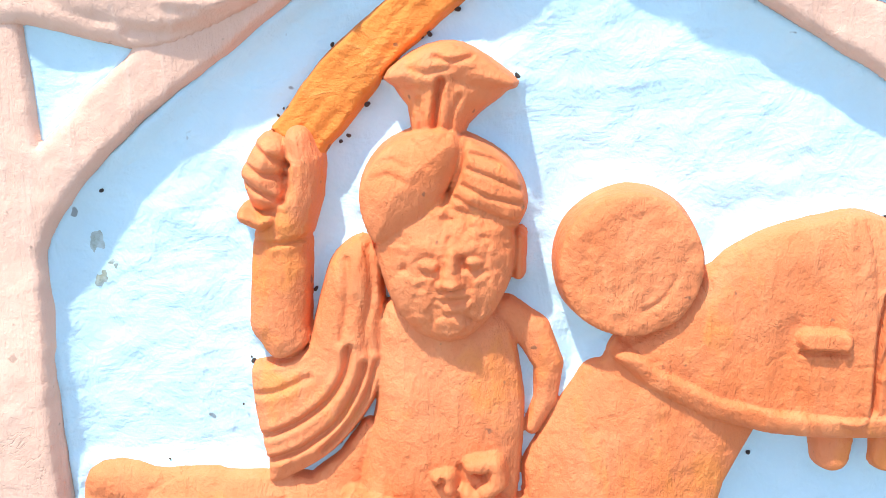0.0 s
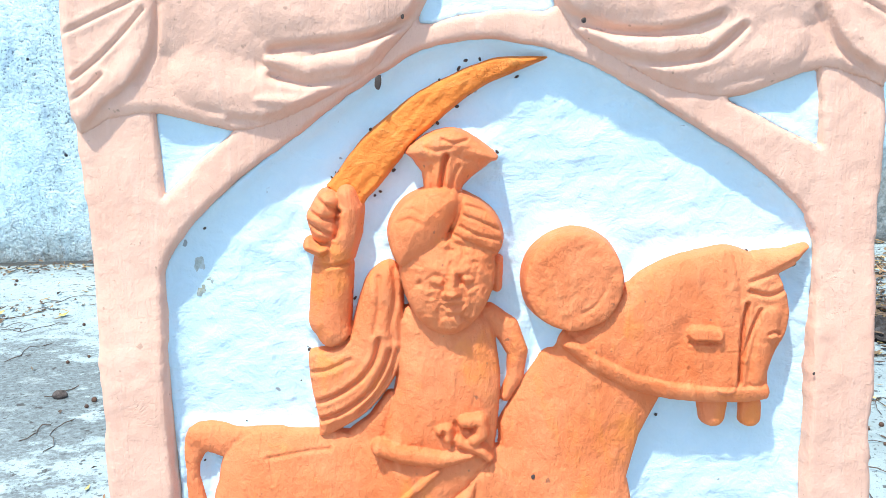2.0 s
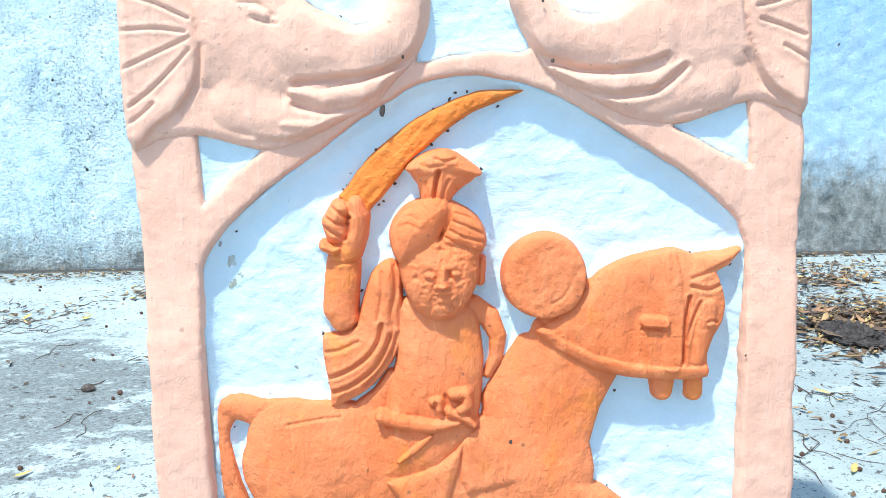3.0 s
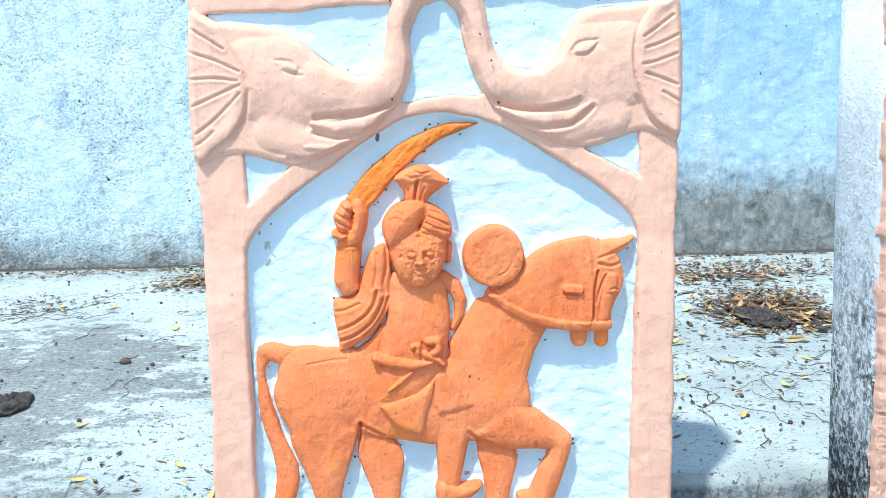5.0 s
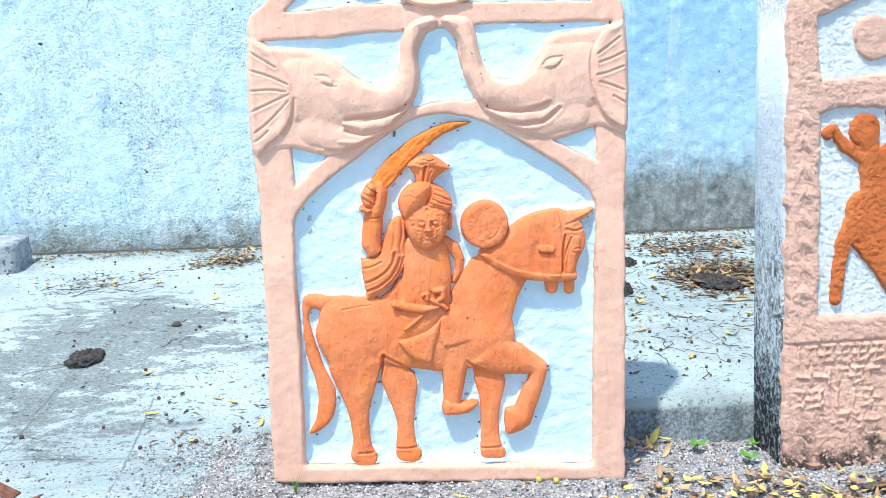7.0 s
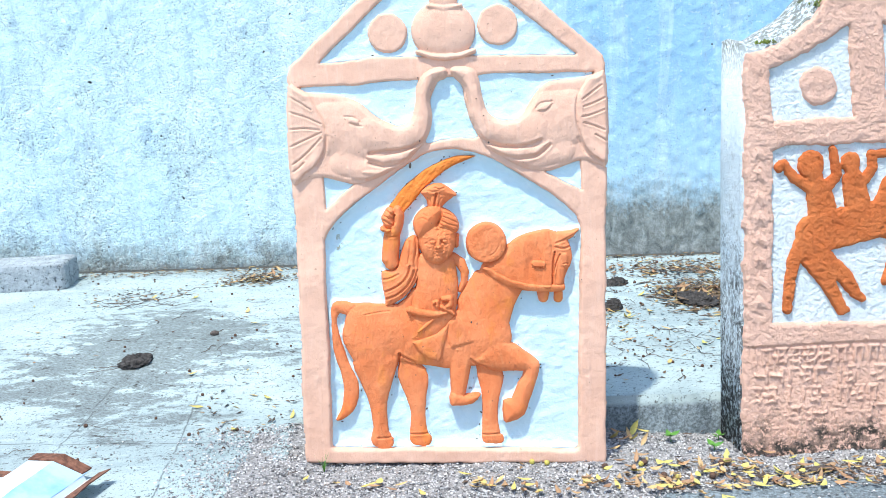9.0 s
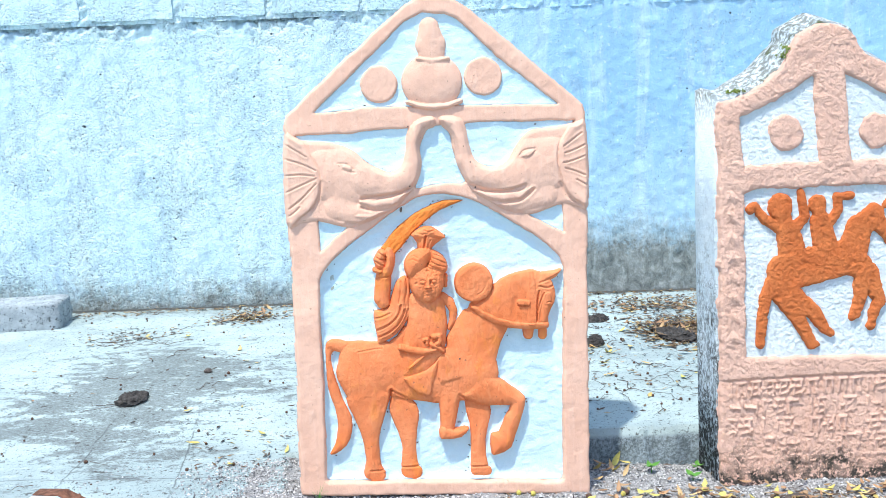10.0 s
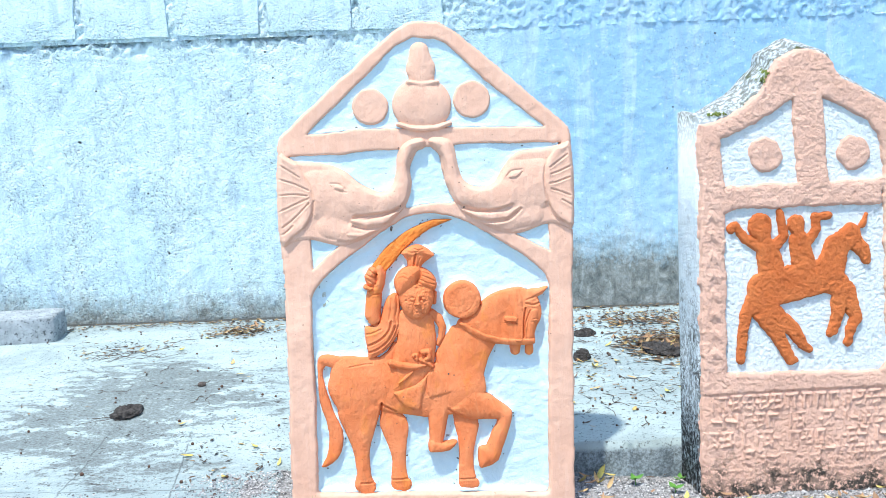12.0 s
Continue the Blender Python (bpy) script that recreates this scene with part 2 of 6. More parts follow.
def slab_concrete(lines=()):
    n = Nodes("washed_concrete", rough=0.85)
    x, y, z = n.axes()
    broad = n.noise(2.0, 6, 0.62, n.stretched(1.0, 1.6, 1.0), 0.7)
    mid = n.noise(11, 6, 0.72, n.stretched(1.0, 1.8, 1.0))
    grain = n.noise(130, 6, 0.78)
    col = n.mix(n.ramp(broad, (0.40, 0.0), (0.60, 1.0)), (0.43, 0.54, 0.555), (0.32, 0.405, 0.42))
    # a broad worn, sooty patch in the middle of the platform, and smaller ones
    dx, dy = n.math("MULTIPLY", n.math("ADD", x, 0.98), 1.35), n.math("MULTIPLY", n.math("SUBTRACT", y, 0.84), 1.15)
    near = n.math("SUBTRACT", 0.62, n.math("SQRT", n.math("ADD", n.math("MULTIPLY", dx, dx), n.math("MULTIPLY", dy, dy))))
    patch = n.math("ADD", n.math("MULTIPLY", near, 0.28), n.math("ADD", n.math("MULTIPLY", broad, 0.5), n.math("MULTIPLY", mid, 0.62)))
    worn = n.math("MULTIPLY", n.ramp(n.math("ADD", patch, n.math("MULTIPLY", n.math("SUBTRACT", n.noise(60, 6, 0.75), 0.5), 0.22)), (0.572, 0.0), (0.615, 1.0)), n.ramp(n.noise(140, 4, 0.7, n.stretched(0.7, 1.0, 1.0)), (0.38, 0.45), (0.56, 1.0)))
    col = n.mix(n.math("MULTIPLY", worn, 0.78), col, (0.12, 0.138, 0.14))
    col = n.mix(n.math("MULTIPLY", n.ramp(mid, (0.26, 1.0), (0.44, 0.0)), 0.7), col, (0.60, 0.70, 0.70))
    col = n.mix(n.math("MULTIPLY", n.ramp(grain, (0.585, 0.0), (0.63, 1.0)), 0.8), col, (0.06, 0.065, 0.065))
    col = n.mix(n.math("MULTIPLY", n.ramp(n.noise(48, 2, 0.5), (0.66, 0.0), (0.70, 1.0)), 0.8), col, (0.06, 0.055, 0.05))
    # packed dirt where the platform meets the wall, with the gap's shade painted in
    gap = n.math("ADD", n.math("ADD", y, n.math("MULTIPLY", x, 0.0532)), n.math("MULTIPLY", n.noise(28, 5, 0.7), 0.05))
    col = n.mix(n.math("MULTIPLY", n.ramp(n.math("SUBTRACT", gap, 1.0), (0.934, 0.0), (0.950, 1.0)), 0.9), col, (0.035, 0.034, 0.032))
    # the riser towards the gravel is a darker, speckled grey-blue
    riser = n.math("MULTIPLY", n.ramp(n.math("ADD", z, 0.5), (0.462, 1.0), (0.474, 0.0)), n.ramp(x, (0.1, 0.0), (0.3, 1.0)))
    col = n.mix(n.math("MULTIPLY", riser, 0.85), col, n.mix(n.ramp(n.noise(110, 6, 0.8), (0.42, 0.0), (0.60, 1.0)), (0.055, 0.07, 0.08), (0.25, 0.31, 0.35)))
    # hairline joints scored into the screed
    for a, b, c, wide in lines:
        off = n.math("ADD", n.math("ADD", n.math("MULTIPLY", x, a), n.math("MULTIPLY", y, b)), c)
        off = n.math("ABSOLUTE", n.math("ADD", off, n.math("MULTIPLY", n.math("SUBTRACT", n.noise(9, 3, 0.6), 0.5), 0.03)))
        score = n.ramp(off, (wide * 0.4, 1.0), (wide, 0.0))
        score = n.math("MULTIPLY", score, n.math("MULTIPLY", n.ramp(y, (0.45, 1.0), (0.75, 0.0)), n.ramp(n.noise(14, 3, 0.6), (0.36, 0.0), (0.5, 1.0))))
        col = n.mix(n.math("MULTIPLY", score, 0.75), col, (0.07, 0.075, 0.08))
    col = n.mix(n.math("MULTIPLY", n.ramp(n.noise(95, 2, 0.5), (0.635, 0.0), (0.665, 1.0)), 0.65), col, (0.08, 0.09, 0.09))
    n.bump(mid, 0.006).bump(grain, 0.0045)
    return n.done(col)


def soil():
    n = Nodes("grey_grit", rough=0.95)
    col = n.mix(n.ramp(n.noise(120, 4, 0.7), (0.4, 0.0), (0.62, 1.0)), (0.18, 0.18, 0.18), (0.40, 0.40, 0.40))
    n.bump(n.noise(110, 4, 0.7), 0.006)
    return n.done(col)


def pebble_stone():
    n = Nodes("pebble_grey", rough=0.85)
    col = n.ramp(n.island(), (0.0, (0.07, 0.07, 0.075)), (0.30, (0.23, 0.235, 0.24)), (0.70, (0.43, 0.435, 0.44)), (0.95, (0.66, 0.66, 0.65)), (1.0, (0.30, 0.23, 0.19)))
    return n.done(col)


def leaf_skin(name, a, b, c):
    n = Nodes(name, rough=0.55)
    col = n.ramp(n.random(), (0.0, a), (0.55, b), (1.0, c))
    col = n.mix(n.math("MULTIPLY", n.ramp(n.noise(120, 3, 0.6), (0.58, 0.0), (0.70, 1.0)), 0.6), col, (0.22, 0.10, 0.03))
    n.bsdf.inputs["Subsurface Weight"].default_value = 0.0
    n.bump(n.noise(200, 2, 0.5), 0.0006)
    return n.done(col)


def plain(name, base, other, scale, rough=0.8, lump=0.0, metal=0.0):
    n = Nodes(name, rough=rough, metal=metal)
    col = n.mix(n.ramp(n.noise(scale, 5, 0.65), (0.38, 0.0), (0.62, 1.0)), base, other)
    if lump:
        n.bump(n.noise(scale * 2, 4, 0.65), lump)
    return n.done(col)


def pocked_cement():
    n = Nodes("old_cement", rough=0.9)
    col = n.mix(n.ramp(n.noise(22, 6, 0.7), (0.38, 0.0), (0.62, 1.0)), (0.50, 0.57, 0.61), (0.33, 0.38, 0.42))
    pock = n.noise(75, 4, 0.7)
    col = n.mix(n.math("MULTIPLY", n.ramp(pock, (0.57, 0.0), (0.62, 1.0)), 0.85), col, (0.07, 0.08, 0.085))
    n.bump(n.noise(30, 5, 0.7), 0.012).bump(pock, -0.010).bump(n.noise(180, 4, 0.7), 0.004)
    return n.done(col)


grit = soil()
pebbles_mat = pebble_stone()
yellow_leaf = leaf_skin("yellow_leaf", (0.52, 0.50, 0.15), (0.57, 0.46, 0.14), (0.55, 0.38, 0.18))
dry_leaf = leaf_skin("dry_leaf", (0.46, 0.28, 0.15), (0.25, 0.15, 0.09), (0.58, 0.42, 0.21))
green_leaf = plain("green_leaf", (0.07, 0.22, 0.04), (0.13, 0.30, 0.05), 60, 0.5)
moss_mat = plain("moss", (0.10, 0.15, 0.03), (0.19, 0.24, 0.06), 90, 0.95, 0.003)
dung_mat = plain("dry_dung", (0.03, 0.028, 0.027), (0.085, 0.08, 0.078), 70, 0.95, 0.006)
berry_mat = plain("dry_berry", (0.07, 0.045, 0.035), (0.14, 0.075, 0.05), 150, 0.7, 0.001)
yellow_berry = plain("yellow_berry", (0.55, 0.48, 0.10), (0.42, 0.36, 0.10), 120, 0.5, 0.0008)
twig_mat = plain("twig_bark", (0.07, 0.055, 0.045), (0.15, 0.12, 0.10), 90, 0.9, 0.001)
speck_mat = plain("dark_mud", (0.06, 0.05, 0.045), (0.12, 0.10, 0.09), 200, 0.9, 0.001)
block_mat = pocked_cement()
tin_white = plain("enamel_white", (0.60, 0.68, 0.72), (0.50, 0.60, 0.66), 8, 0.35)
tin_blue = plain("enamel_blue", (0.22, 0.45, 0.74), (0.42, 0.63, 0.82), 9, 0.35)
rust = plain("rust", (0.10, 0.045, 0.03), (0.24, 0.11, 0.07), 60, 0.9, 0.002)
stain_mat = plain("algae_stain", (0.28, 0.31, 0.25), (0.46, 0.56, 0.57), 90, 0.8, 0.001)


# ---- shaping tools ----
rng = np.random.default_rng(7)


def lattice_noise(x, y, scale, seed):
    """Smooth value noise from -1 to 1."""
    table = np.random.default_rng(seed).uniform(-1, 1, (64, 64))
    u, v = x * scale + 1000.3, y * scale + 1000.7
    i, j = np.floor(u).astype(int), np.floor(v).astype(int)
    fu, fv = u - i, v - j
    fu, fv = fu * fu * (3 - 2 * fu), fv * fv * (3 - 2 * fv)
    at = lambda a, b: table[a % 64, b % 64]
    return (at(i, j) * (1 - fu) + at(i + 1, j) * fu) * (1 - fv) + (at(i, j + 1) * (1 - fu) + at(i + 1, j + 1) * fu) * fv


def rough_noise(x, y, scale, seed, octaves=3):
    return sum(lattice_noise(x, y, scale * 2.1 ** k, seed + k) * 0.55 ** k for k in range(octaves))


def rounded(points, steps=5, closed=True):
    """A smooth curve through the points."""
    p = np.array(points, float)
    n = len(p)
    if closed:
        a = p[np.arange(-1, n + 2) % n]
        spans = n
    else:
        a = np.vstack([p[:1], p, p[-1:]])
        spans = n - 1
    out = []
    for k in range(spans):
        p0, p1, p2, p3 = a[k:k + 4]
        for t in np.arange(steps) / steps:
            out.append(0.5 * (2 * p1 + (p2 - p0) * t + (2 * p0 - 5 * p1 + 4 * p2 - p3) * t ** 2 + (3 * p1 - p0 - 3 * p2 + p3) * t ** 3))
    if not closed:
        out.append(p[-1])
    return np.array(out)


def area_dist(x, y, poly):
    """Signed distance to a closed outline, negative inside."""
    poly = np.asarray(poly, float)
    best = np.full(x.shape, 1e9)
    inside = np.zeros(x.shape, bool)
    for (ax, ay), (bx, by) in zip(poly, np.roll(poly, -1, 0)):
        ex, ey = bx - ax, by - ay
        t = np.clip(((x - ax) * ex + (y - ay) * ey) / max(ex * ex + ey * ey, 1e-12), 0, 1)
        best = np.minimum(best, (x - ax - t * ex) ** 2 + (y - ay - t * ey) ** 2)
        if ay != by:
            inside ^= ((ay > y) != (by > y)) & (x < (bx - ax) * (y - ay) / (by - ay) + ax)
    return np.where(inside, -1, 1) * np.sqrt(best)


def limb_dist(x, y, chain):
    """Signed distance to a chain of tapering round limbs (x, y, radius)."""
    best = np.full(x.shape, 1e9)
    pairs = list(zip(chain, chain[1:])) or [(chain[0], chain[0])]
    for (ax, ay, ar), (bx, by, br) in pairs:
        ex, ey = bx - ax, by - ay
        t = np.clip(((x - ax) * ex + (y - ay) * ey) / max(ex * ex + ey * ey, 1e-12), 0, 1)
        best = np.minimum(best, np.hypot(x - ax - t * ex, y - ay - t * ey) - (ar + (br - ar) * t))
    return best


def line_dist(x, y, pts):
    return limb_dist(x, y, [(*p[:2], 0.0) for p in rounded(pts, 4, False)])


def swell(d, high, soft, wall=0.55):
    """Height of a modelled form above its ground: a steep side, then a rounded top."""
    e = np.clip(-d / soft, 0, 1)
    side = np.clip(-d / 0.005 + 0.5, 0, 1)
    return high * (wall * side + (1 - wall) * np.sqrt(1 - (1 - e) ** 2)) - np.maximum(d, 0) * 2


def blend(a, b, k=0.003):
    h = np.maximum(k - np.abs(a - b), 0) / k
    return np.maximum(a, b) + h * h * k / 4


def groove(x, y, pts, deep, wide):
    return deep * np.exp(-(line_dist(x, y, pts) / wide) ** 2)


def crease(x, y, pts, deep, wide):
    """A cut with a slightly pillowed lip on both sides."""
    f = np.abs(line_dist(x, y, pts))
    return deep * np.exp(-(f / wide) ** 2) - 0.28 * deep * np.exp(-((f - 2.3 * wide) / (1.5 * wide)) ** 2)


def roll(x, y, chain, high, soft):
    """A rounded welt laid on top of a form."""
    return np.maximum(swell(limb_dist(x, y, chain), high, soft, 0.25), 0)


def mesh_object(name, verts, faces, mat, parent=None, label="", smooth=True):
    me = bpy.data.meshes.new(name)
    me.from_pydata(verts, [], faces)
    me.materials.append(mat)
    if smooth:
        me.polygons.foreach_set("use_smooth", np.ones(len(me.polygons), bool))
    me.update()
    ob = new(name, me)
    if parent:
        ob.parent = parent
    return tagged(ob, label)


def part(name, bm, mat, parent=None, label="", smooth=False):
    me = bpy.data.meshes.new(name)
    bm.to_mesh(me)
    bm.free()
    me.materials.append(mat)
    if smooth:
        me.polygons.foreach_set("use_smooth", np.ones(len(me.polygons), bool))
    ob = new(name, me)
    if parent:
        ob.parent = parent
    return tagged(ob, label)


def carve(name, bounds, step, height, mat, parent, floor=-0.036, label=""):
    """A modelled relief: height(x, s) gives how far the surface stands out; what sinks under the floor is left away."""
    x0, x1, s0, s1 = bounds
    xs, ss = np.arange(x0, x1 + step, step), np.arange(s0, s1 + step, step)
    X, S = np.meshgrid(xs, ss)
    H = height(X, S)
    keep = H > floor
    H = np.maximum(H, floor)
    quad = keep[:-1, :-1] | keep[1:, :-1] | keep[:-1, 1:] | keep[1:, 1:]
    idx = np.arange(X.size).reshape(X.shape)
    f = np.stack([idx[:-1, :-1][quad], idx[:-1, 1:][quad], idx[1:, 1:][quad], idx[1:, :-1][quad]], 1)
    used, f = np.unique(f, return_inverse=True)
    v = np.stack([X.ravel(), -H.ravel(), S.ravel()], 1)[used]
    return mesh_object(name, v.tolist(), f.reshape(-1, 4).tolist(), mat, parent, label)


def extruded(name, outline, y0, y1, mat, parent, wobble=0.0, label="", edge=0.006, crest=0.0, rings_in=1):
    """A thick slab with this outline in x and z and softened rims; its head may rise towards the back."""
    bm = bmesh.new()
    pts = np.array(outline, float)
    mid = pts.mean(0)
    rings = []
    depths = [(y0, edge), (y0 + edge, 0)] + [(y0 + (y1 - y0) * (k + 1) / (rings_in + 1), 0) for k in range(rings_in)] + [(y1 - edge, 0), (y1, edge)]
    for y, inset in depths:
        ring = []
        for k, p in enumerate(pts):
            way = (mid - p) / np.linalg.norm(mid - p)
            q = p + way * inset + wobble * np.array([lattice_noise(np.array(k * 0.37), np.array(y * 9), 1, 3), lattice_noise(np.array(k * 0.41), np.array(y * 9), 1, 4)])
            lift = crest * min(1, 1.7 * (y - y0) / (y1 - y0)) * min(1, max(0, (p[1] - 0.80) / 0.1))
            ring.append(bm.verts.new((q[0], y, q[1] + lift)))
        rings.append(ring)
    n = len(pts)
    for a, b in zip(rings, rings[1:]):
        for k in range(n):
            bm.faces.new((a[k], b[k], b[(k + 1) % n], a[(k + 1) % n]))
    bm.faces.new(rings[0])
    bm.faces.new(rings[-1][::-1])
    bmesh.ops.recalc_face_normals(bm, faces=bm.faces)
    return part(name, bm, mat, parent, label, True)


# ---- ground, pavement, wall ----
def gravel_level(x, y):
    return -0.080 - 0.036 * np.clip(x, -0.6, 0.8) + 0.006 * rough_noise(x, y, 9, 61) + 0.020 * np.clip((-0.33 - x) / 0.10, 0, 1) - 0.012 * np.clip((y - 0.05) / 0.15, 0, 1)


def slab_level(x, y):
    left = np.clip((0.1 - x) / 0.4, 0, 1)
    fall = np.clip((0.80 - y) / 0.6, 0, 1)
    return -0.012 - 0.034 * left * fall * fall * (3 - 2 * fall) + 0.004 * rough_noise(x, y, 1.7, 21) + 0.012 * np.clip((y - 0.5) / 1.2, 0, 1)


def grid_lines(far0, a, b, far1, step):
    fine = np.arange(a, b + step / 2, step)
    return np.concatenate([np.linspace(far0, a, 7)[:-1], fine, np.linspace(b, far1, 7)[1:]])


def terrain(name, xs, ys, level, mat, floor, label=""):
    X, Y = np.meshgrid(xs, ys)
    Z = level(X, Y)
    keep = Z > floor
    Z = np.maximum(Z, floor)
    quad = keep[:-1, :-1] | keep[1:, :-1] | keep[:-1, 1:] | keep[1:, 1:]
    idx = np.arange(X.size).reshape(X.shape)
    f = np.stack([idx[:-1, :-1][quad], idx[:-1, 1:][quad], idx[1:, 1:][quad], idx[1:, :-1][quad]], 1)
    used, f = np.unique(f, return_inverse=True)
    v = np.stack([X.ravel(), Y.ravel(), Z.ravel()], 1)[used]
    return mesh_object(name, v.tolist(), f.reshape(-1, 4).tolist(), mat, None, label)


def line_through(p, q, wide):
    (x0, y0), (x1, y1) = p, q
    a, b = y1 - y0, x0 - x1
    n = math.hypot(a, b)
    return (a / n, b / n, -(a * x0 + b * y0) / n, wide)


JOINTS = [line_through(*[(-0.741, 0.556), (-0.717, -0.004)], 0.0032), line_through(*[(-1.016, 0.305), (-1.034, 0.071)], 0.003), line_through(*[(-1.189, 0.188), (-0.742, 0.145)], 0.0022)]
concrete = slab_concrete(JOINTS)
apron_concrete = slab_concrete()
tagged(terrain("ground", grid_lines(-60, -2.2, 2.2, 60, 0.1), grid_lines(-60, -3.2, 2.6, 60, 0.1), lambda x, y: -0.155 + 0.003 * rough_noise(x, y, 1.1, 5), apron_concrete, -1), "grey concrete and earth yard round the stones", kind="structure")


def platform(x, y):
    ragged = 0.010 * rough_noise(x, y, 14, 31)
    behind = 0.228 - 0.06 * (x - 0.4) + ragged - y
    beside = x - (-0.425 + ragged * 1.4)
    off = np.minimum(behind, beside)
    return slab_level(x, y) - np.clip(off / 0.012, 0, 1) * 0.15


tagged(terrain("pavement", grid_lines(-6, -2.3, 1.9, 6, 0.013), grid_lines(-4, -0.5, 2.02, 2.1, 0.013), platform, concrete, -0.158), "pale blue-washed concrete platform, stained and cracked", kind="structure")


def apron(x, y):
    ragged = 0.012 * rough_noise(x, y, 12, 41)
    off = np.maximum(y + 0.175 - 0.05 * (x - 0.5) + ragged, 0.40 - x + 1.2 * ragged - 0.5 * (y + 0.17))
    return -0.098 + 0.003 * rough_noise(x, y, 3, 43) - np.clip(off / 0.012, 0, 1) * 0.08


tagged(terrain("pavement_front", grid_lines(0.2, 0.25, 1.8, 6, 0.015), grid_lines(-4, -0.6, -0.1, -0.05, 0.015), apron, apron_concrete, -0.152), "pale concrete slab in front of the gravel", kind="structure")

# back wall: plastered lower coat over bare block courses
WALL_Y, WALL_TURN = 1.9586, math.degrees(math.atan(-0.0532))
wall = tagged(new("wall_north"), "weathered pale blue limewashed block wall, stained foot", kind="structure")
wall.matrix_world = pose(0, WALL_Y, 0, 0, 0, WALL_TURN)


def coat(x, z):
    top = 1.222 + 0.022 * rough_noise(x, 0 * x, 9, 51, 4) + 0.158 * np.clip((x - 0.05) / 0.5, 0, 1)
    body = 0.004 * rough_noise(x, z, 2.2, 52) + 0.0022 * rough_noise(x, z, 30, 53)
    sunk = np.clip((z - top + 0.012 * rough_noise(x, z, 38, 57, 3)) / 0.012, 0, 1)
    lip = 0.006 * np.exp(-((z - top + 0.02) / 0.03) ** 2) * np.clip(rough_noise(x, z, 22, 54, 4), -0.7, 1)
    crumbly = 0.016 * np.exp(-((z - top + 0.012) / 0.032) ** 2) * np.clip(1.2 - (x + 0.2) * 2.5, 0.25, 1) * (0.35 - np.abs(rough_noise(x, z, 26, 59, 4)))
    return body + lip + crumbly - sunk * (0.030 + 0.02 * np.clip(rough_noise(x, z, 25, 56), 0, 1))


carve("plaster_coat", (-2.4, 2.35, -0.16, 1.43), 0.009, coat, wall_paint, wall, -0.034, "blue-washed rough cement plaster with a ragged top edge")
carve("mortar", (-2.4, 2.35, 1.22, 1.90), 0.009, lambda x, z: 0.001 + 0.016 * (0.4 - np.abs(rough_noise(x, z, 30, 58, 4))), block_paint, wall, -0.034, "rough blue-washed mortar between the blocks")
bm = bmesh.new()
bmesh.ops.create_cube(bm, size=1, matrix=Matrix.Translation((0, 0.115, 1.12)) @ Matrix.Diagonal((12, 0.17, 2.56, 1)))
part("wall_core", bm, block_paint, wall, "mortar and masonry core of the wall")

# gable-headed stone: local x across, y into the stone, z up its leaning face
LEAN_BACK = -math.degrees(math.atan(0.1))
stone_one = tagged(new("hero_stone"), "upright hero stone with pink frame, pale blue panel and orange rider", "carved stone", "hero stones")
stone_one.matrix_world = pose(0, 0, 0, LEAN_BACK)

OUTLINE = [(-0.384, -0.06), (-0.38, 0.131), (-0.375, 0.342), (-0.375, 0.543), (-0.38, 0.63), (-0.379, 0.76), (-0.376, 0.848)] + [(-0.375, 0.873), (-0.367, 0.893), (-0.27, 0.98), (-0.151, 1.081), (-0.063, 1.153), (-0.031, 1.17), (0.002, 1.174), (0.045, 1.17), (0.073, 1.154), (0.163, 1.079), (0.274, 0.976), (0.37, 0.892), (0.376, 0.868), (0.376, 0.738)] + [(0.373, 0.67), (0.37, 0.558), (0.362, 0.327), (0.357, 0.089), (0.352, -0.096)]
OPENING = rounded([(0.165, -0.048), (-0.012, -0.039), (-0.188, -0.03), (-0.293, -0.025), (-0.31, -0.023), (-0.315, -0.016), (-0.314, 0.007)] + [(-0.311, 0.127), (-0.308, 0.292)] + [(-0.309, 0.454), (-0.291, 0.511), (-0.234, 0.561), (-0.159, 0.615), (-0.1, 0.654), (-0.056, 0.677), (-0.002, 0.686), (0.045, 0.678), (0.102, 0.657), (0.162, 0.618), (0.23, 0.574), (0.272, 0.54), (0.303, 0.497), (0.301, 0.407)] + [(0.294, 0.26), (0.288, 0.093), (0.284, -0.028), (0.282, -0.048), (0.277, -0.053), (0.259, -0.054)], 3)
HOLES = [[(-0.3, 0.632), (-0.234, 0.613), (-0.301, 0.555)], [(0.227, 0.623), (0.308, 0.646), (0.309, 0.577)],
         [(-0.054, 0.705), (-0.043, 0.742), (-0.04, 0.8), (-0.022, 0.842), (-0.005, 0.852), (0.021, 0.85), (0.034, 0.822), (0.045, 0.764), (0.066, 0.714), (0.025, 0.713), (-0.018, 0.711)],
         [(-0.345, 0.842), (-0.22, 0.844), (-0.068, 0.849), (-0.075, 0.812), (-0.086, 0.764), (-0.122, 0.747), (-0.166, 0.768), (-0.21, 0.804), (-0.257, 0.822), (-0.32, 0.829)],
         [(0.076, 0.856), (0.212, 0.853), (0.345, 0.852), (0.298, 0.84), (0.247, 0.838), (0.213, 0.818), (0.189, 0.783), (0.164, 0.753), (0.121, 0.752), (0.093, 0.771), (0.081, 0.816)],
         [(-0.298, 0.899), (-0.16, 0.909), (0.012, 0.906), (0.303, 0.897), (0.272, 0.923), (0.16, 1.016), (0.064, 1.113), (0.033, 1.128), (-0.021, 1.132), (-0.065, 1.111), (-0.184, 1.001)]]
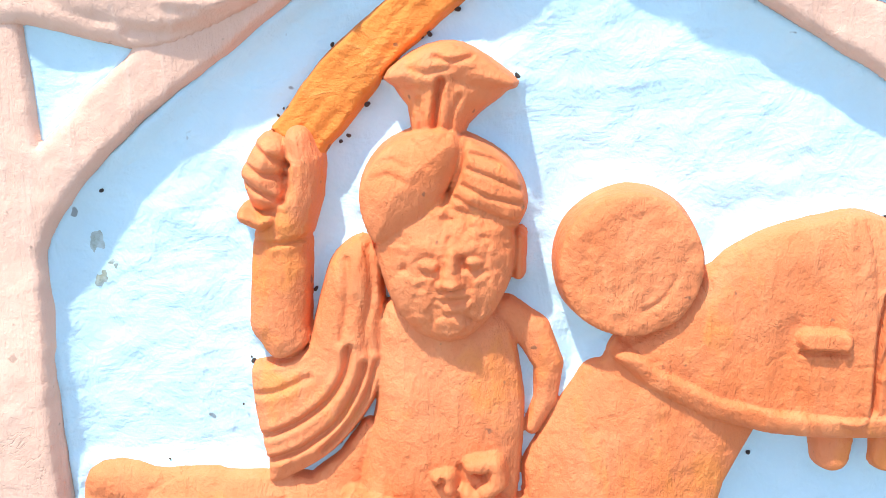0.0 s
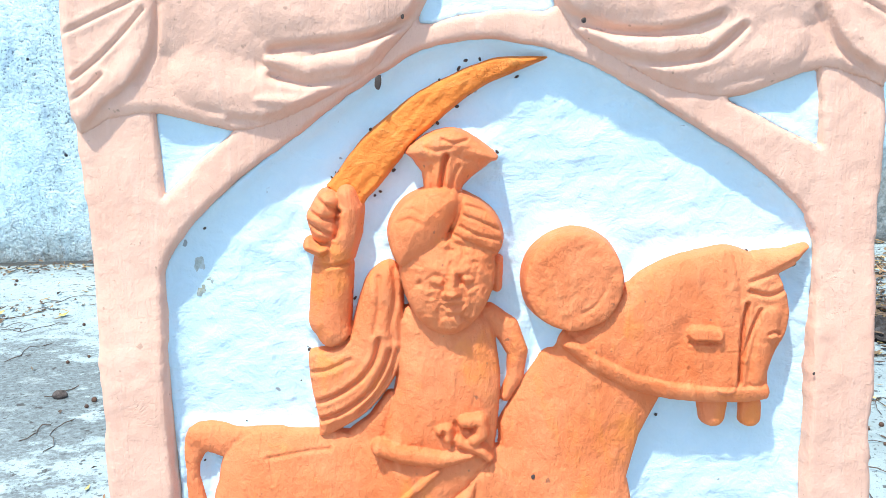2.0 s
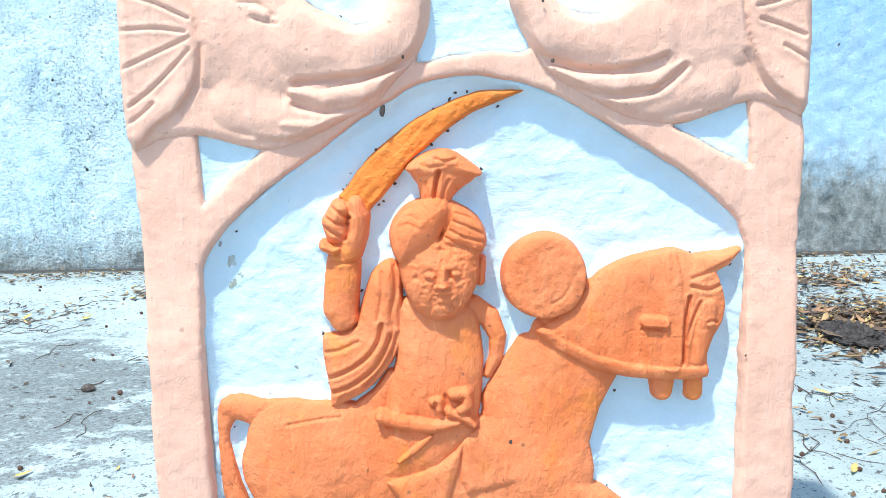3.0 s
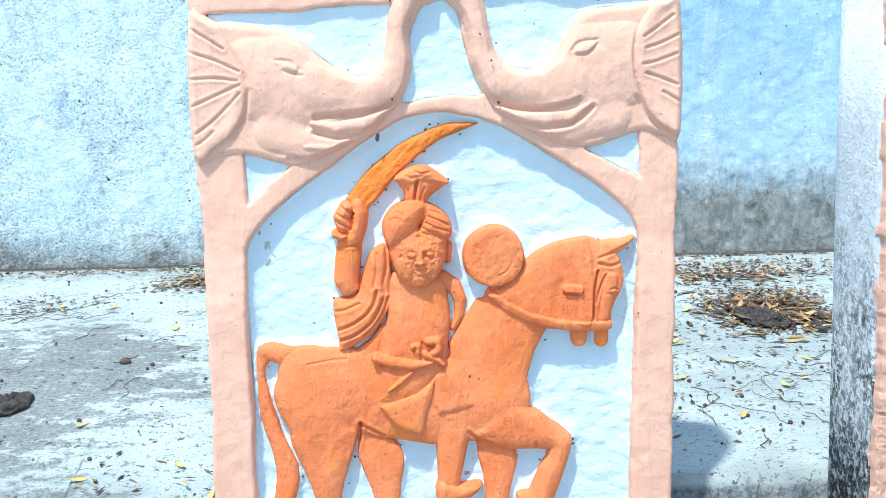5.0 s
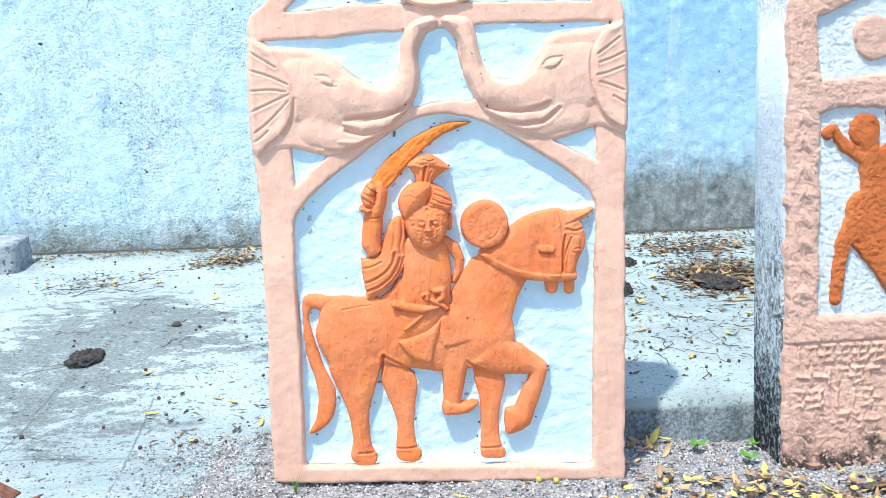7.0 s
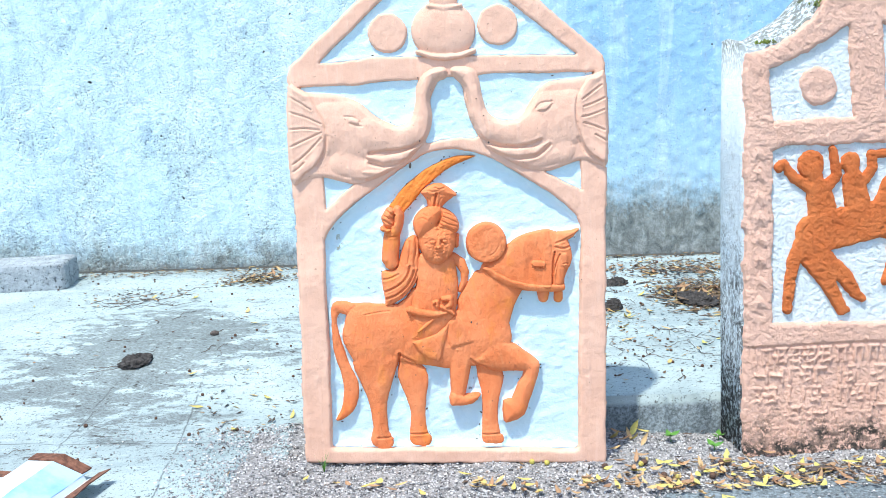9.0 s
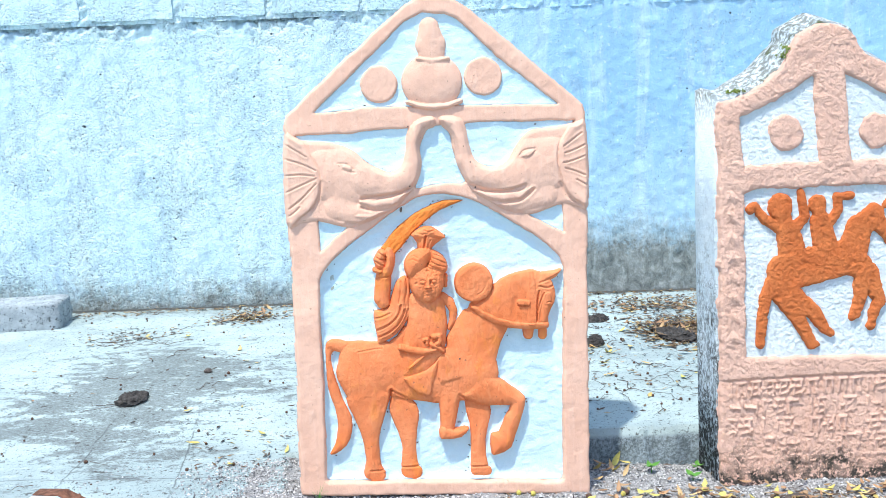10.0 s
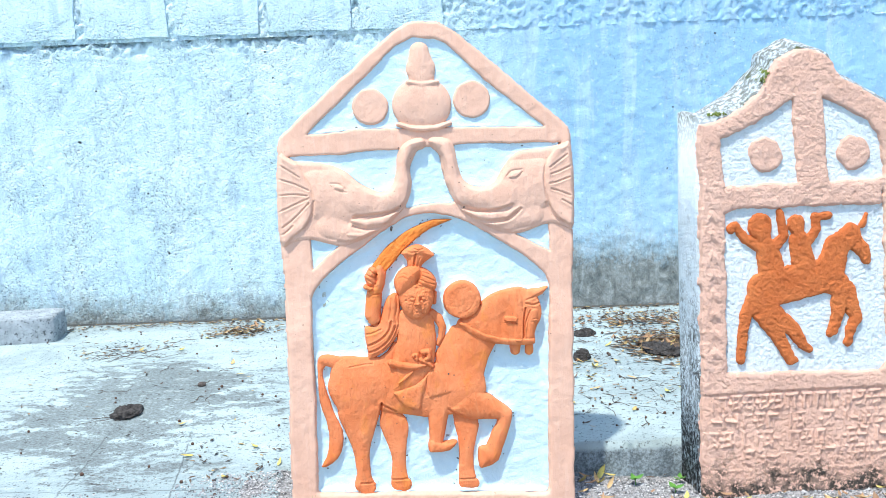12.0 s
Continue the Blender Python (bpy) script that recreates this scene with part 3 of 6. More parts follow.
HOLES = HOLES[:2] + [rounded(h, 3) for h in HOLES[2:5]] + HOLES[5:]
TUSKER_L = rounded([(-0.376, 0.847), (-0.334, 0.835), (-0.275, 0.828), (-0.242, 0.82), (-0.21, 0.804), (-0.18, 0.778), (-0.15, 0.757), (-0.12, 0.747), (-0.092, 0.76), (-0.079, 0.798), (-0.074, 0.837), (-0.056, 0.867), (-0.015, 0.883), (0.003, 0.872), (-0.002, 0.852), (-0.024, 0.842), (-0.04, 0.811), (-0.037, 0.768), (-0.043, 0.732), (-0.059, 0.703), (-0.082, 0.678), (-0.1, 0.658), (-0.144, 0.637), (-0.191, 0.616), (-0.234, 0.611), (-0.301, 0.63), (-0.345, 0.626), (-0.38, 0.631)], 3)
TUSKER_R = rounded([(0.377, 0.842), (0.345, 0.849), (0.301, 0.841), (0.252, 0.839), (0.216, 0.822), (0.192, 0.785), (0.161, 0.754), (0.125, 0.751), (0.095, 0.769), (0.083, 0.809), (0.077, 0.849), (0.062, 0.875), (0.02, 0.881), (0.005, 0.869), (0.015, 0.852), (0.035, 0.829), (0.044, 0.793), (0.047, 0.757), (0.063, 0.719), (0.083, 0.686), (0.12, 0.661), (0.171, 0.633), (0.226, 0.622), (0.27, 0.634), (0.311, 0.646), (0.349, 0.635), (0.375, 0.64)], 3)


def frame_height(x, s):
    wob = 0.0018 * rough_noise(x, s, 24, 71, 3)
    d = area_dist(x, s, OUTLINE) + wob
    d = np.where(d < 0.03, d, 0.03)
    near = np.maximum(d, -area_dist(x, s, OPENING) + wob)
    for h in HOLES:
        near = np.maximum(near, -area_dist(x, s, h) + wob)
    # rafters and cross beam stand a little proud; jambs are gently rounded
    level = 0.025 + 0.009 * np.clip((0.48 - s) / 0.12, 0, 1)
    out = -0.034 + swell(near, level, 0.009, 0.70)
    return out + 0.0012 * rough_noise(x, s, 16, 72) + 0.0004 * rough_noise(x, s, 70, 73, 2)


extruded("slab", np.array(OUTLINE) * 0.994, 0.0365, 0.10, pink_paint, stone_one, 0.002, "pink-painted rough stone body")
carve("frame", (-0.40, 0.392, -0.105, 1.185), 0.0024, frame_height, pink_paint, stone_one, -0.035, "salmon-pink painted gable and arch frame")


def tusker(outline, trunk, skull, jaw, lips, cuts, ear, ear_lines, ear_fold, eye, lids):
    def height(x, s):
        d = area_dist(x, s, outline) + 0.001 * rough_noise(x, s, 25, 91, 2)
        inside = np.clip(-d / 0.012, 0, 1)
        add = np.maximum(swell(limb_dist(x, s, trunk), 0.015, 0.026, 0.0), 0)
        add = blend(add, np.maximum(swell(limb_dist(x, s, skull), 0.013, 0.075, 0.0), 0), 0.008)
        add = blend(add, np.maximum(swell(limb_dist(x, s, jaw), 0.009, 0.026, 0.0), 0), 0.005)
        for lip in lips:
            add = blend(add, np.maximum(swell(limb_dist(x, s, lip), 0.0125, 0.010, 0.1), 0), 0.003)
        # the fan of the ear lies over the cheek
        fan = area_dist(x, s, ear)
        add = np.maximum(add * np.clip(fan / 0.012 + 0.6, 0.35, 1), np.clip(-fan / 0.003 + 0.5, 0, 1) * (0.0075 + 0.0035 * np.exp(-((fan + 0.010) / 0.010) ** 2)))
        for g in ear_lines:
            add = add - crease(x, s, g, 0.0034, 0.0019)
        add = add - crease(x, s, ear_fold, 0.003, 0.003)
        for g, deep in cuts:
            add = add - crease(x, s, g, deep, 0.0030)
        add = add + np.maximum(swell(limb_dist(x, s, eye), 0.0032, eye[0][2], 0.0), 0)
        for g in lids:
            add = add - groove(x, s, g, 0.0026, 0.0018)
        own = -0.034 + swell(d, 0.027, 0.012, 0.62) + add * inside + 0.0010 * rough_noise(x, s, 18, 92) + 0.0004 * rough_noise(x, s, 80, 93, 2)
        under = frame_height(x, s)
        return np.where(own < under - 0.006, -1.0, blend(own, under, 0.006) - 0.0003)
    return height


carve("elephant_head", (-0.395, 0.03, 0.60, 0.91), 0.0019, tusker(
    TUSKER_L, [(-0.004, 0.87, 0.013), (-0.045, 0.861, 0.0187), (-0.058, 0.815, 0.0202), (-0.06, 0.765, 0.023), (-0.077, 0.729, 0.0274), (-0.123, 0.714, 0.030), (-0.182, 0.731, 0.0404)],
    [(-0.281, 0.745, 0.062), (-0.225, 0.738, 0.072), (-0.169, 0.716, 0.0432)], [(-0.255, 0.665, 0.030), (-0.19, 0.640, 0.024), (-0.12, 0.655, 0.010)],
    [[(-0.194, 0.675, 0.005), (-0.159, 0.667, 0.010), (-0.117, 0.673, 0.0105), (-0.085, 0.684, 0.009), (-0.056, 0.699, 0.006)], [(-0.205, 0.640, 0.006), (-0.16, 0.636, 0.010), (-0.115, 0.646, 0.007)]],
    [([(-0.19, 0.684), (-0.146, 0.687), (-0.098, 0.692), (-0.062, 0.709), (-0.047, 0.731)], 0.0055), ([(-0.192, 0.661), (-0.159, 0.652), (-0.124, 0.655), (-0.09, 0.664)], 0.0055), ([(-0.232, 0.622), (-0.191, 0.621), (-0.15, 0.630)], 0.003)],
    rounded([(-0.385, 0.85), (-0.335, 0.835), (-0.31, 0.791), (-0.294, 0.756), (-0.291, 0.726), (-0.299, 0.692), (-0.318, 0.663), (-0.346, 0.643), (-0.385, 0.624)], 3),
    [[(-0.373, 0.824), (-0.345, 0.806), (-0.323, 0.791)], [(-0.375, 0.788), (-0.335, 0.774), (-0.301, 0.757)], [(-0.375, 0.747), (-0.337, 0.748), (-0.305, 0.743)], [(-0.376, 0.706), (-0.345, 0.719), (-0.302, 0.737)], [(-0.371, 0.665), (-0.341, 0.687), (-0.302, 0.724)], [(-0.382, 0.644), (-0.363, 0.653), (-0.345, 0.668)]],
    [(-0.288, 0.728), (-0.296, 0.690), (-0.316, 0.660)], [(-0.229, 0.763, 0.005), (-0.217, 0.759, 0.006)], [[(-0.245, 0.772), (-0.225, 0.770), (-0.207, 0.756)], [(-0.234, 0.756), (-0.22, 0.751), (-0.205, 0.748)]]), pink_paint, stone_one, -0.034, "pink elephant head with raised trunk and ribbed ear")
carve("elephant_head", (-0.03, 0.395, 0.62, 0.92), 0.0019, tusker(
    TUSKER_R, [(0.01, 0.869, 0.013), (0.046, 0.857, 0.0188), (0.062, 0.809, 0.0202), (0.066, 0.766, 0.0231), (0.088, 0.732, 0.0274), (0.134, 0.719, 0.030), (0.192, 0.725, 0.0406)],
    [(0.285, 0.750, 0.064), (0.236, 0.740, 0.073), (0.177, 0.718, 0.0434)], [(0.27, 0.672, 0.026), (0.20, 0.652, 0.020), (0.125, 0.662, 0.009)],
    [[(0.086, 0.688, 0.006), (0.116, 0.677, 0.009), (0.158, 0.671, 0.0105), (0.2, 0.674, 0.010), (0.231, 0.692, 0.005)]],
    [([(0.063, 0.722), (0.087, 0.699), (0.128, 0.686), (0.177, 0.687), (0.215, 0.698)], 0.0055), ([(0.092, 0.676), (0.128, 0.663), (0.17, 0.657), (0.206, 0.663), (0.236, 0.687)], 0.0055)],
    rounded([(0.385, 0.845), (0.345, 0.849), (0.318, 0.819), (0.304, 0.791), (0.300, 0.75), (0.309, 0.708), (0.324, 0.672), (0.35, 0.650), (0.385, 0.640)], 3),
    [[(0.361, 0.821), (0.334, 0.802), (0.316, 0.79)], [(0.368, 0.791), (0.34, 0.779), (0.319, 0.773)], [(0.366, 0.763), (0.333, 0.752), (0.314, 0.749)], [(0.367, 0.716), (0.339, 0.728), (0.318, 0.735)], [(0.371, 0.690), (0.345, 0.706)]],
    [(0.303, 0.70), (0.321, 0.668), (0.348, 0.646), (0.372, 0.639)], [(0.214, 0.771, 0.004), (0.226, 0.775, 0.0065), (0.237, 0.780, 0.004)], [[(0.205, 0.773), (0.217, 0.785), (0.244, 0.788)], [(0.211, 0.766), (0.229, 0.767), (0.244, 0.781)]]), pink_paint, stone_one, -0.034, "pink elephant head with raised trunk and ribbed ear")

# water pot with bud finial between two discs in the gable
POT = [([(-0.005, 1.097, 0.0261), (-0.003, 1.054, 0.0391), (-0.002, 1.037, 0.0348)], 0.030, 0.030), ([(-0.037, 1.02, 0.0072), (-0.003, 1.013, 0.0101), (0.037, 1.018, 0.0072)], 0.032, 0.008), ([(-0.014, 0.964, 0.0665), (0.006, 0.963, 0.0665)], 0.034, 0.055), ([(-0.066, 0.915, 0.0070), (-0.036, 0.904, 0.0088), (-0.002, 0.900, 0.0095), (0.034, 0.903, 0.0090), (0.064, 0.913, 0.0080)], 0.036, 0.010)]


def pot_height(x, s):
    h = np.full(x.shape, -1.0)
    for chain, high, soft in POT:
        h = blend(h, swell(limb_dist(x, s, chain), high, soft, 0.45))
    return h - 0.034 + 0.0008 * rough_noise(x, s, 30, 95)


carve("finial_pot", (-0.085, 0.095, 0.87, 1.155), 0.0022, pot_height, pink_paint, stone_one, -0.046, "pink water pot with collar and bud tip")
for chain in ([(-0.136, 0.962, 0.0462)], [(0.123, 0.971, 0.0478)]):
    cx, cs, cr = chain[0]
    carve("disc", (cx - 0.06, cx + 0.06, cs - 0.06, cs + 0.06), 0.0024, lambda x, s: -0.0245 + swell(limb_dist(x, s, chain) + 0.0012 * rough_noise(x, s, 60, 97, 2), 0.013, 0.006, 0.7) + 0.0007 * rough_noise(x, s, 40, 96), pink_paint, stone_one, -0.046, "flat pink painted disc")

# horseman: one modelled figure of horse and rider
L = [  # barrel, croup and neck of the horse: chain, height, softness
    ([(-0.216, 0.27, 0.0572), (-0.161, 0.254, 0.0677), (-0.092, 0.239, 0.0701), (-0.023, 0.226, 0.0702), (0.059, 0.233, 0.0726)], 0.027, 0.070),
    ([(-0.289, 0.318, 0.0128), (-0.256, 0.312, 0.0175), (-0.216, 0.301, 0.0256)], 0.017, 0.014),
    ([(-0.22, 0.248, 0.0585), (-0.202, 0.190, 0.050)], 0.026, 0.050),
    ([(0.061, 0.269, 0.0654), (0.084, 0.327, 0.0605), (0.112, 0.372, 0.058), (0.148, 0.408, 0.051)], 0.025, 0.055),
]
NEAR_HIND = rounded([(-0.257, 0.181), (-0.242, 0.138), (-0.227, 0.094), (-0.218, 0.058), (-0.215, 0.011), (-0.213, -0.001), (-0.201, -0.012), (-0.166, -0.015), (-0.166, -0.008), (-0.175, 0.009), (-0.178, 0.045), (-0.178, 0.078), (-0.167, 0.116), (-0.148, 0.169), (-0.145, 0.197), (-0.18, 0.212), (-0.229, 0.208)], 2)
FAR_HIND = rounded([(-0.148, 0.195), (-0.149, 0.138), (-0.131, 0.087), (-0.124, 0.044), (-0.128, 0.004), (-0.121, -0.018), (-0.078, -0.022), (-0.078, -0.007), (-0.083, 0.013), (-0.083, 0.063), (-0.075, 0.12), (-0.079, 0.158), (-0.113, 0.186)], 2)
FAR_FORE = rounded([(0.04, 0.162), (0.051, 0.1), (0.052, 0.043), (0.048, -0.0), (0.053, -0.028), (0.097, -0.03), (0.099, -0.014), (0.094, 0.012), (0.092, 0.055), (0.106, 0.112), (0.107, 0.141), (0.074, 0.164)], 2)
RAISED_FORE = rounded([(0.029, 0.178), (0.06, 0.154), (0.101, 0.143), (0.158, 0.142), (0.142, 0.113), (0.125, 0.076), (0.105, 0.072), (0.103, 0.02), (0.118, 0.015), (0.157, 0.033), (0.17, 0.069), (0.188, 0.118), (0.198, 0.153), (0.189, 0.171), (0.158, 0.194), (0.124, 0.217), (0.083, 0.225)], 2)
TAIL = rounded([(-0.298, 0.329), (-0.306, 0.3), (-0.303, 0.215), (-0.288, 0.158), (-0.283, 0.108), (-0.292, 0.065), (-0.307, 0.042), (-0.293, 0.038), (-0.261, 0.06), (-0.245, 0.092), (-0.245, 0.135), (-0.264, 0.178), (-0.279, 0.228), (-0.288, 0.278), (-0.283, 0.3), (-0.269, 0.305), (-0.255, 0.312), (-0.244, 0.325), (-0.275, 0.334)], 2)
SHOE = rounded([(-0.021, 0.1), (-0.025, 0.069), (-0.013, 0.064), (0.029, 0.068), (0.051, 0.088), (0.038, 0.094), (0.01, 0.09)], 2)
HEAD = rounded([(0.128, 0.452), (0.15, 0.467), (0.183, 0.479), (0.216, 0.484), (0.231, 0.484), (0.249, 0.477), (0.268, 0.468), (0.279, 0.445), (0.284, 0.421), (0.280, 0.398), (0.271, 0.384), (0.263, 0.362), (0.262, 0.336), (0.232, 0.333), (0.195, 0.335), (0.159, 0.340), (0.126, 0.352), (0.087, 0.377), (0.062, 0.398), (0.087, 0.412), (0.111, 0.432)], 3)
TORSO = rounded([(-0.083, 0.44), (-0.092, 0.398), (-0.094, 0.372), (-0.101, 0.345), (-0.110, 0.312), (-0.112, 0.29), (-0.061, 0.279), (-0.007, 0.275), (-0.001, 0.30), (0.003, 0.33), (0.006, 0.37), (0.004, 0.404), (-0.003, 0.426), (-0.037, 0.444)], 3)
DRAPE = rounded([(-0.096, 0.486), (-0.114, 0.474), (-0.123, 0.454), (-0.131, 0.43), (-0.138, 0.412), (-0.153, 0.404), (-0.175, 0.401), (-0.178, 0.383), (-0.176, 0.358), (-0.171, 0.333), (-0.169, 0.316), (-0.145, 0.324), (-0.124, 0.336), (-0.106, 0.354), (-0.092, 0.374), (-0.086, 0.395), (-0.083, 0.424), (-0.082, 0.452), (-0.082, 0.475)], 3)
TURBAN = rounded([(-0.095, 0.511), (-0.090, 0.528), (-0.078, 0.543), (-0.061, 0.551), (-0.044, 0.554), (-0.030, 0.552), (-0.024, 0.543), (-0.027, 0.531), (-0.034, 0.517), (-0.042, 0.505), (-0.050, 0.496), (-0.065, 0.486), (-0.083, 0.480), (-0.091, 0.489)], 3)
WRAP = rounded([(-0.030, 0.548), (-0.012, 0.543), (0.002, 0.532), (0.011, 0.516), (0.014, 0.500), (0.009, 0.488), (-0.001, 0.484), (-0.012, 0.488), (-0.024, 0.494), (-0.040, 0.500), (-0.036, 0.52)], 3)
FACE = rounded([(-0.086, 0.485), (-0.084, 0.459), (-0.076, 0.438), (-0.062, 0.422), (-0.041, 0.413), (-0.020, 0.421), (-0.004, 0.440), (0.004, 0.458), (0.006, 0.48), (0, 0.50), (-0.037, 0.514), (-0.072, 0.505)], 3)
PLUME = rounded([(-0.070, 0.583), (-0.060, 0.594), (-0.046, 0.600), (-0.025, 0.602), (-0.008, 0.594), (0.003, 0.584), (0.006, 0.574), (-0.008, 0.563), (-0.021, 0.553), (-0.026, 0.545), (-0.044, 0.542), (-0.058, 0.548), (-0.060, 0.567)], 2)
BRIM = rounded([(-0.074, 0.585), (-0.064, 0.596), (-0.046, 0.605), (-0.029, 0.607), (-0.016, 0.602), (0.001, 0.590), (0.012, 0.578), (0.004, 0.573), (-0.018, 0.573), (-0.030, 0.579), (-0.037, 0.579), (-0.044, 0.574), (-0.058, 0.576)], 2)
WAIST = [(-0.113, 0.295), (-0.112, 0.234), (-0.085, 0.232), (-0.050, 0.244), (-0.014, 0.275), (-0.005, 0.29), (-0.06, 0.296)]
FAN = [(-0.113, 0.229), (-0.099, 0.207), (-0.079, 0.187), (-0.048, 0.176), (-0.041, 0.184), (-0.033, 0.215), (-0.023, 0.248), (-0.018, 0.277), (-0.031, 0.262), (-0.053, 0.247), (-0.085, 0.236)]
FLAP = [(-0.023, 0.273), (-0.004, 0.290), (0.021, 0.266), (0.044, 0.228), (0.041, 0.219), (0.011, 0.212), (-0.019, 0.207), (-0.026, 0.225)]
THIGH = [(0.010, 0.205, 0.030), (0.006, 0.180, 0.029), (0.001, 0.134, 0.0235), (-0.004, 0.095, 0.0178)]


def horseman_forms(x, s):
    """Height of horse and rider above the ground of the panel, before the plaster's own roughness."""
    wob = 0.0009 * rough_noise(x, s, 26, 101, 2)
    h = np.full(x.shape, -1.0)
    for chain, high, soft in L:
        h = blend(h, swell(limb_dist(x, s, chain) + wob, high, soft, 0.5), 0.004)
    h = blend(h, swell(limb_dist(x, s, [(0.058, 0.378, 0.018), (0.046, 0.350, 0.023), (0.030, 0.310, 0.030)]) + wob, 0.020, 0.030, 0.5), 0.004)
    for shape, high, soft in ((TAIL, 0.015, 0.012), (FAR_HIND, 0.017, 0.026), (FAR_FORE, 0.016, 0.024), (NEAR_HIND, 0.025, 0.030), (RAISED_FORE, 0.028, 0.030)):
        h = blend(h, swell(area_dist(x, s, shape) + wob, high, soft, 0.45), 0.002)
    for chain, high in (([(-0.196, 0.010, 0.0205), (-0.200, -0.012, 0.0220), (-0.186, -0.021, 0.0215)], 0.0225), ([(-0.105, 0.006, 0.0200), (-0.108, -0.014, 0.0205), (-0.090, -0.018, 0.0185)], 0.0165), ([(0.072, -0.004, 0.0225), (0.068, -0.022, 0.0205), (0.090, -0.025, 0.0160)], 0.0160)):
        h = blend(h, swell(limb_dist(x, s, chain) + wob, high, 0.016, 0.55), 0.002)
    # the near haunch and shoulder swell over the barrel
    h = h + 0.005 * np.exp(-(np.hypot(x + 0.215, (s - 0.225) * 0.7) / 0.050) ** 2) + 0.004 * np.exp(-(np.hypot(x - 0.075, s - 0.225) / 0.050) ** 2)
    h = blend(h, swell(area_dist(x, s, HEAD) + wob, 0.0285, 0.030, 0.66), 0.0015)
    for chain, high in (([(0.211, 0.330, 0.0150), (0.211, 0.320, 0.0130)], 0.020), ([(0.2475, 0.328, 0.0118), (0.2470, 0.317, 0.0118)], 0.020), ([(0.255, 0.464, 0.0150), (0.281, 0.471, 0.0095), (0.298, 0.482, 0.0040)], 0.027)):
        h = blend(h, swell(limb_dist(x, s, chain), high, 0.012, 0.65), 0.0015)
    # bridle, cheek plate, nose, eye
    h = h + roll(x, s, [(0.066, 0.404, 0.006), (0.092, 0.382, 0.007), (0.131, 0.360, 0.008), (0.168, 0.349, 0.0085), (0.2, 0.3435, 0.0085), (0.232, 0.342, 0.0085), (0.257, 0.3435, 0.0075)], 0.0048, 0.006)
    h = h + roll(x, s, [(0.219, 0.478, 0.008), (0.222, 0.45, 0.010), (0.222, 0.41, 0.011), (0.219, 0.355, 0.011)], 0.0032, 0.007)
    h = h + roll(x, s, [(0.190, 0.4055, 0.0070), (0.210, 0.4035, 0.0068)], 0.0062, 0.004)
    h = h + roll(x, s, [(0.262, 0.418, 0.010), (0.256, 0.39, 0.010), (0.250, 0.358, 0.008)], 0.0035, 0.010)
    h = h - 0.0030 * np.exp(-(line_dist(x, s, [(0.181, 0.411), (0.177, 0.385), (0.184, 0.362)]) / 0.010) ** 2)
    h = h + roll(x, s, [(0.2635, 0.3985, 0.0050), (0.2675, 0.398, 0.0045)], 0.0028, 0.005)
    for cut, deep, wide in (([(0.240, 0.431), (0.2345, 0.398), (0.2325, 0.355)], 0.0060, 0.0017), ([(0.252, 0.425), (0.2410, 0.400), (0.2360, 0.380)], 0.0036, 0.0015), ([(0.186, 0.3960), (0.213, 0.3945)], 0.0030, 0.0014), ([(0.243, 0.443), (0.261, 0.4385), (0.278, 0.443)], 0.0035, 0.0020), ([(0.260, 0.402), (0.266, 0.403), (0.271, 0.400)], 0.0030, 0.0014), ([(0.243, 0.452), (0.262, 0.458), (0.285, 0.470)], 0.0022, 0.0020),
                            ([(-0.142, 0.200), (-0.146, 0.172), (-0.157, 0.139), (-0.162, 0.113)], 0.0065, 0.0026), ([(-0.142, 0.198), (-0.106, 0.177)], 0.0035, 0.0022), ([(-0.204, -0.006), (-0.166, -0.006)], 0.0025, 0.002), ([(-0.123, -0.002), (-0.083, -0.002)], 0.0025, 0.002), ([(0.052, -0.011), (0.097, -0.011)], 0.0025, 0.002),
                            ([(-0.222, 0.299), (-0.184, 0.304), (-0.160, 0.305)], 0.0012, 0.0016), ([(-0.218, 0.300), (-0.216, 0.275)], 0.0010, 0.0016), ([(0.003, 0.305), (0.0005, 0.331), (0.0065, 0.356)], 0.0055, 0.0022), ([(0.029, 0.178), (0.046, 0.165), (0.065, 0.158)], 0.0035, 0.0024), ([(0.137, 0.157), (0.139, 0.135)], 0.0018, 0.0020)):
        h = h - crease(x, s, cut, deep, wide)
    h = blend(h, swell(limb_dist(x, s, [(-0.132, 0.311, 0.0134), (-0.112, 0.323, 0.0146), (-0.099, 0.35, 0.0084)]), 0.019, 0.012, 0.5), 0.003)
    # rider: body, far arm, cloak, raised arm
    h = blend(h, swell(area_dist(x, s, TORSO) + wob, 0.030, 0.040, 0.5) + 0.0030 * np.exp(-(np.hypot(x + 0.045, (s - 0.345) * 0.8) / 0.040) ** 2), 0.002)
    h = blend(h, swell(limb_dist(x, s, [(-0.004, 0.427, 0.013), (0.014, 0.413, 0.0140), (0.024, 0.391, 0.0115), (0.021, 0.366, 0.0085), (0.011, 0.347, 0.006)]) + wob, 0.018, 0.016, 0.5), 0.004)
    cloak = area_dist(x, s, DRAPE) + wob
    rim = np.clip(-cloak / 0.004, 0, 1)
    cloth = swell(cloak, 0.0275, 0.026, 0.6)
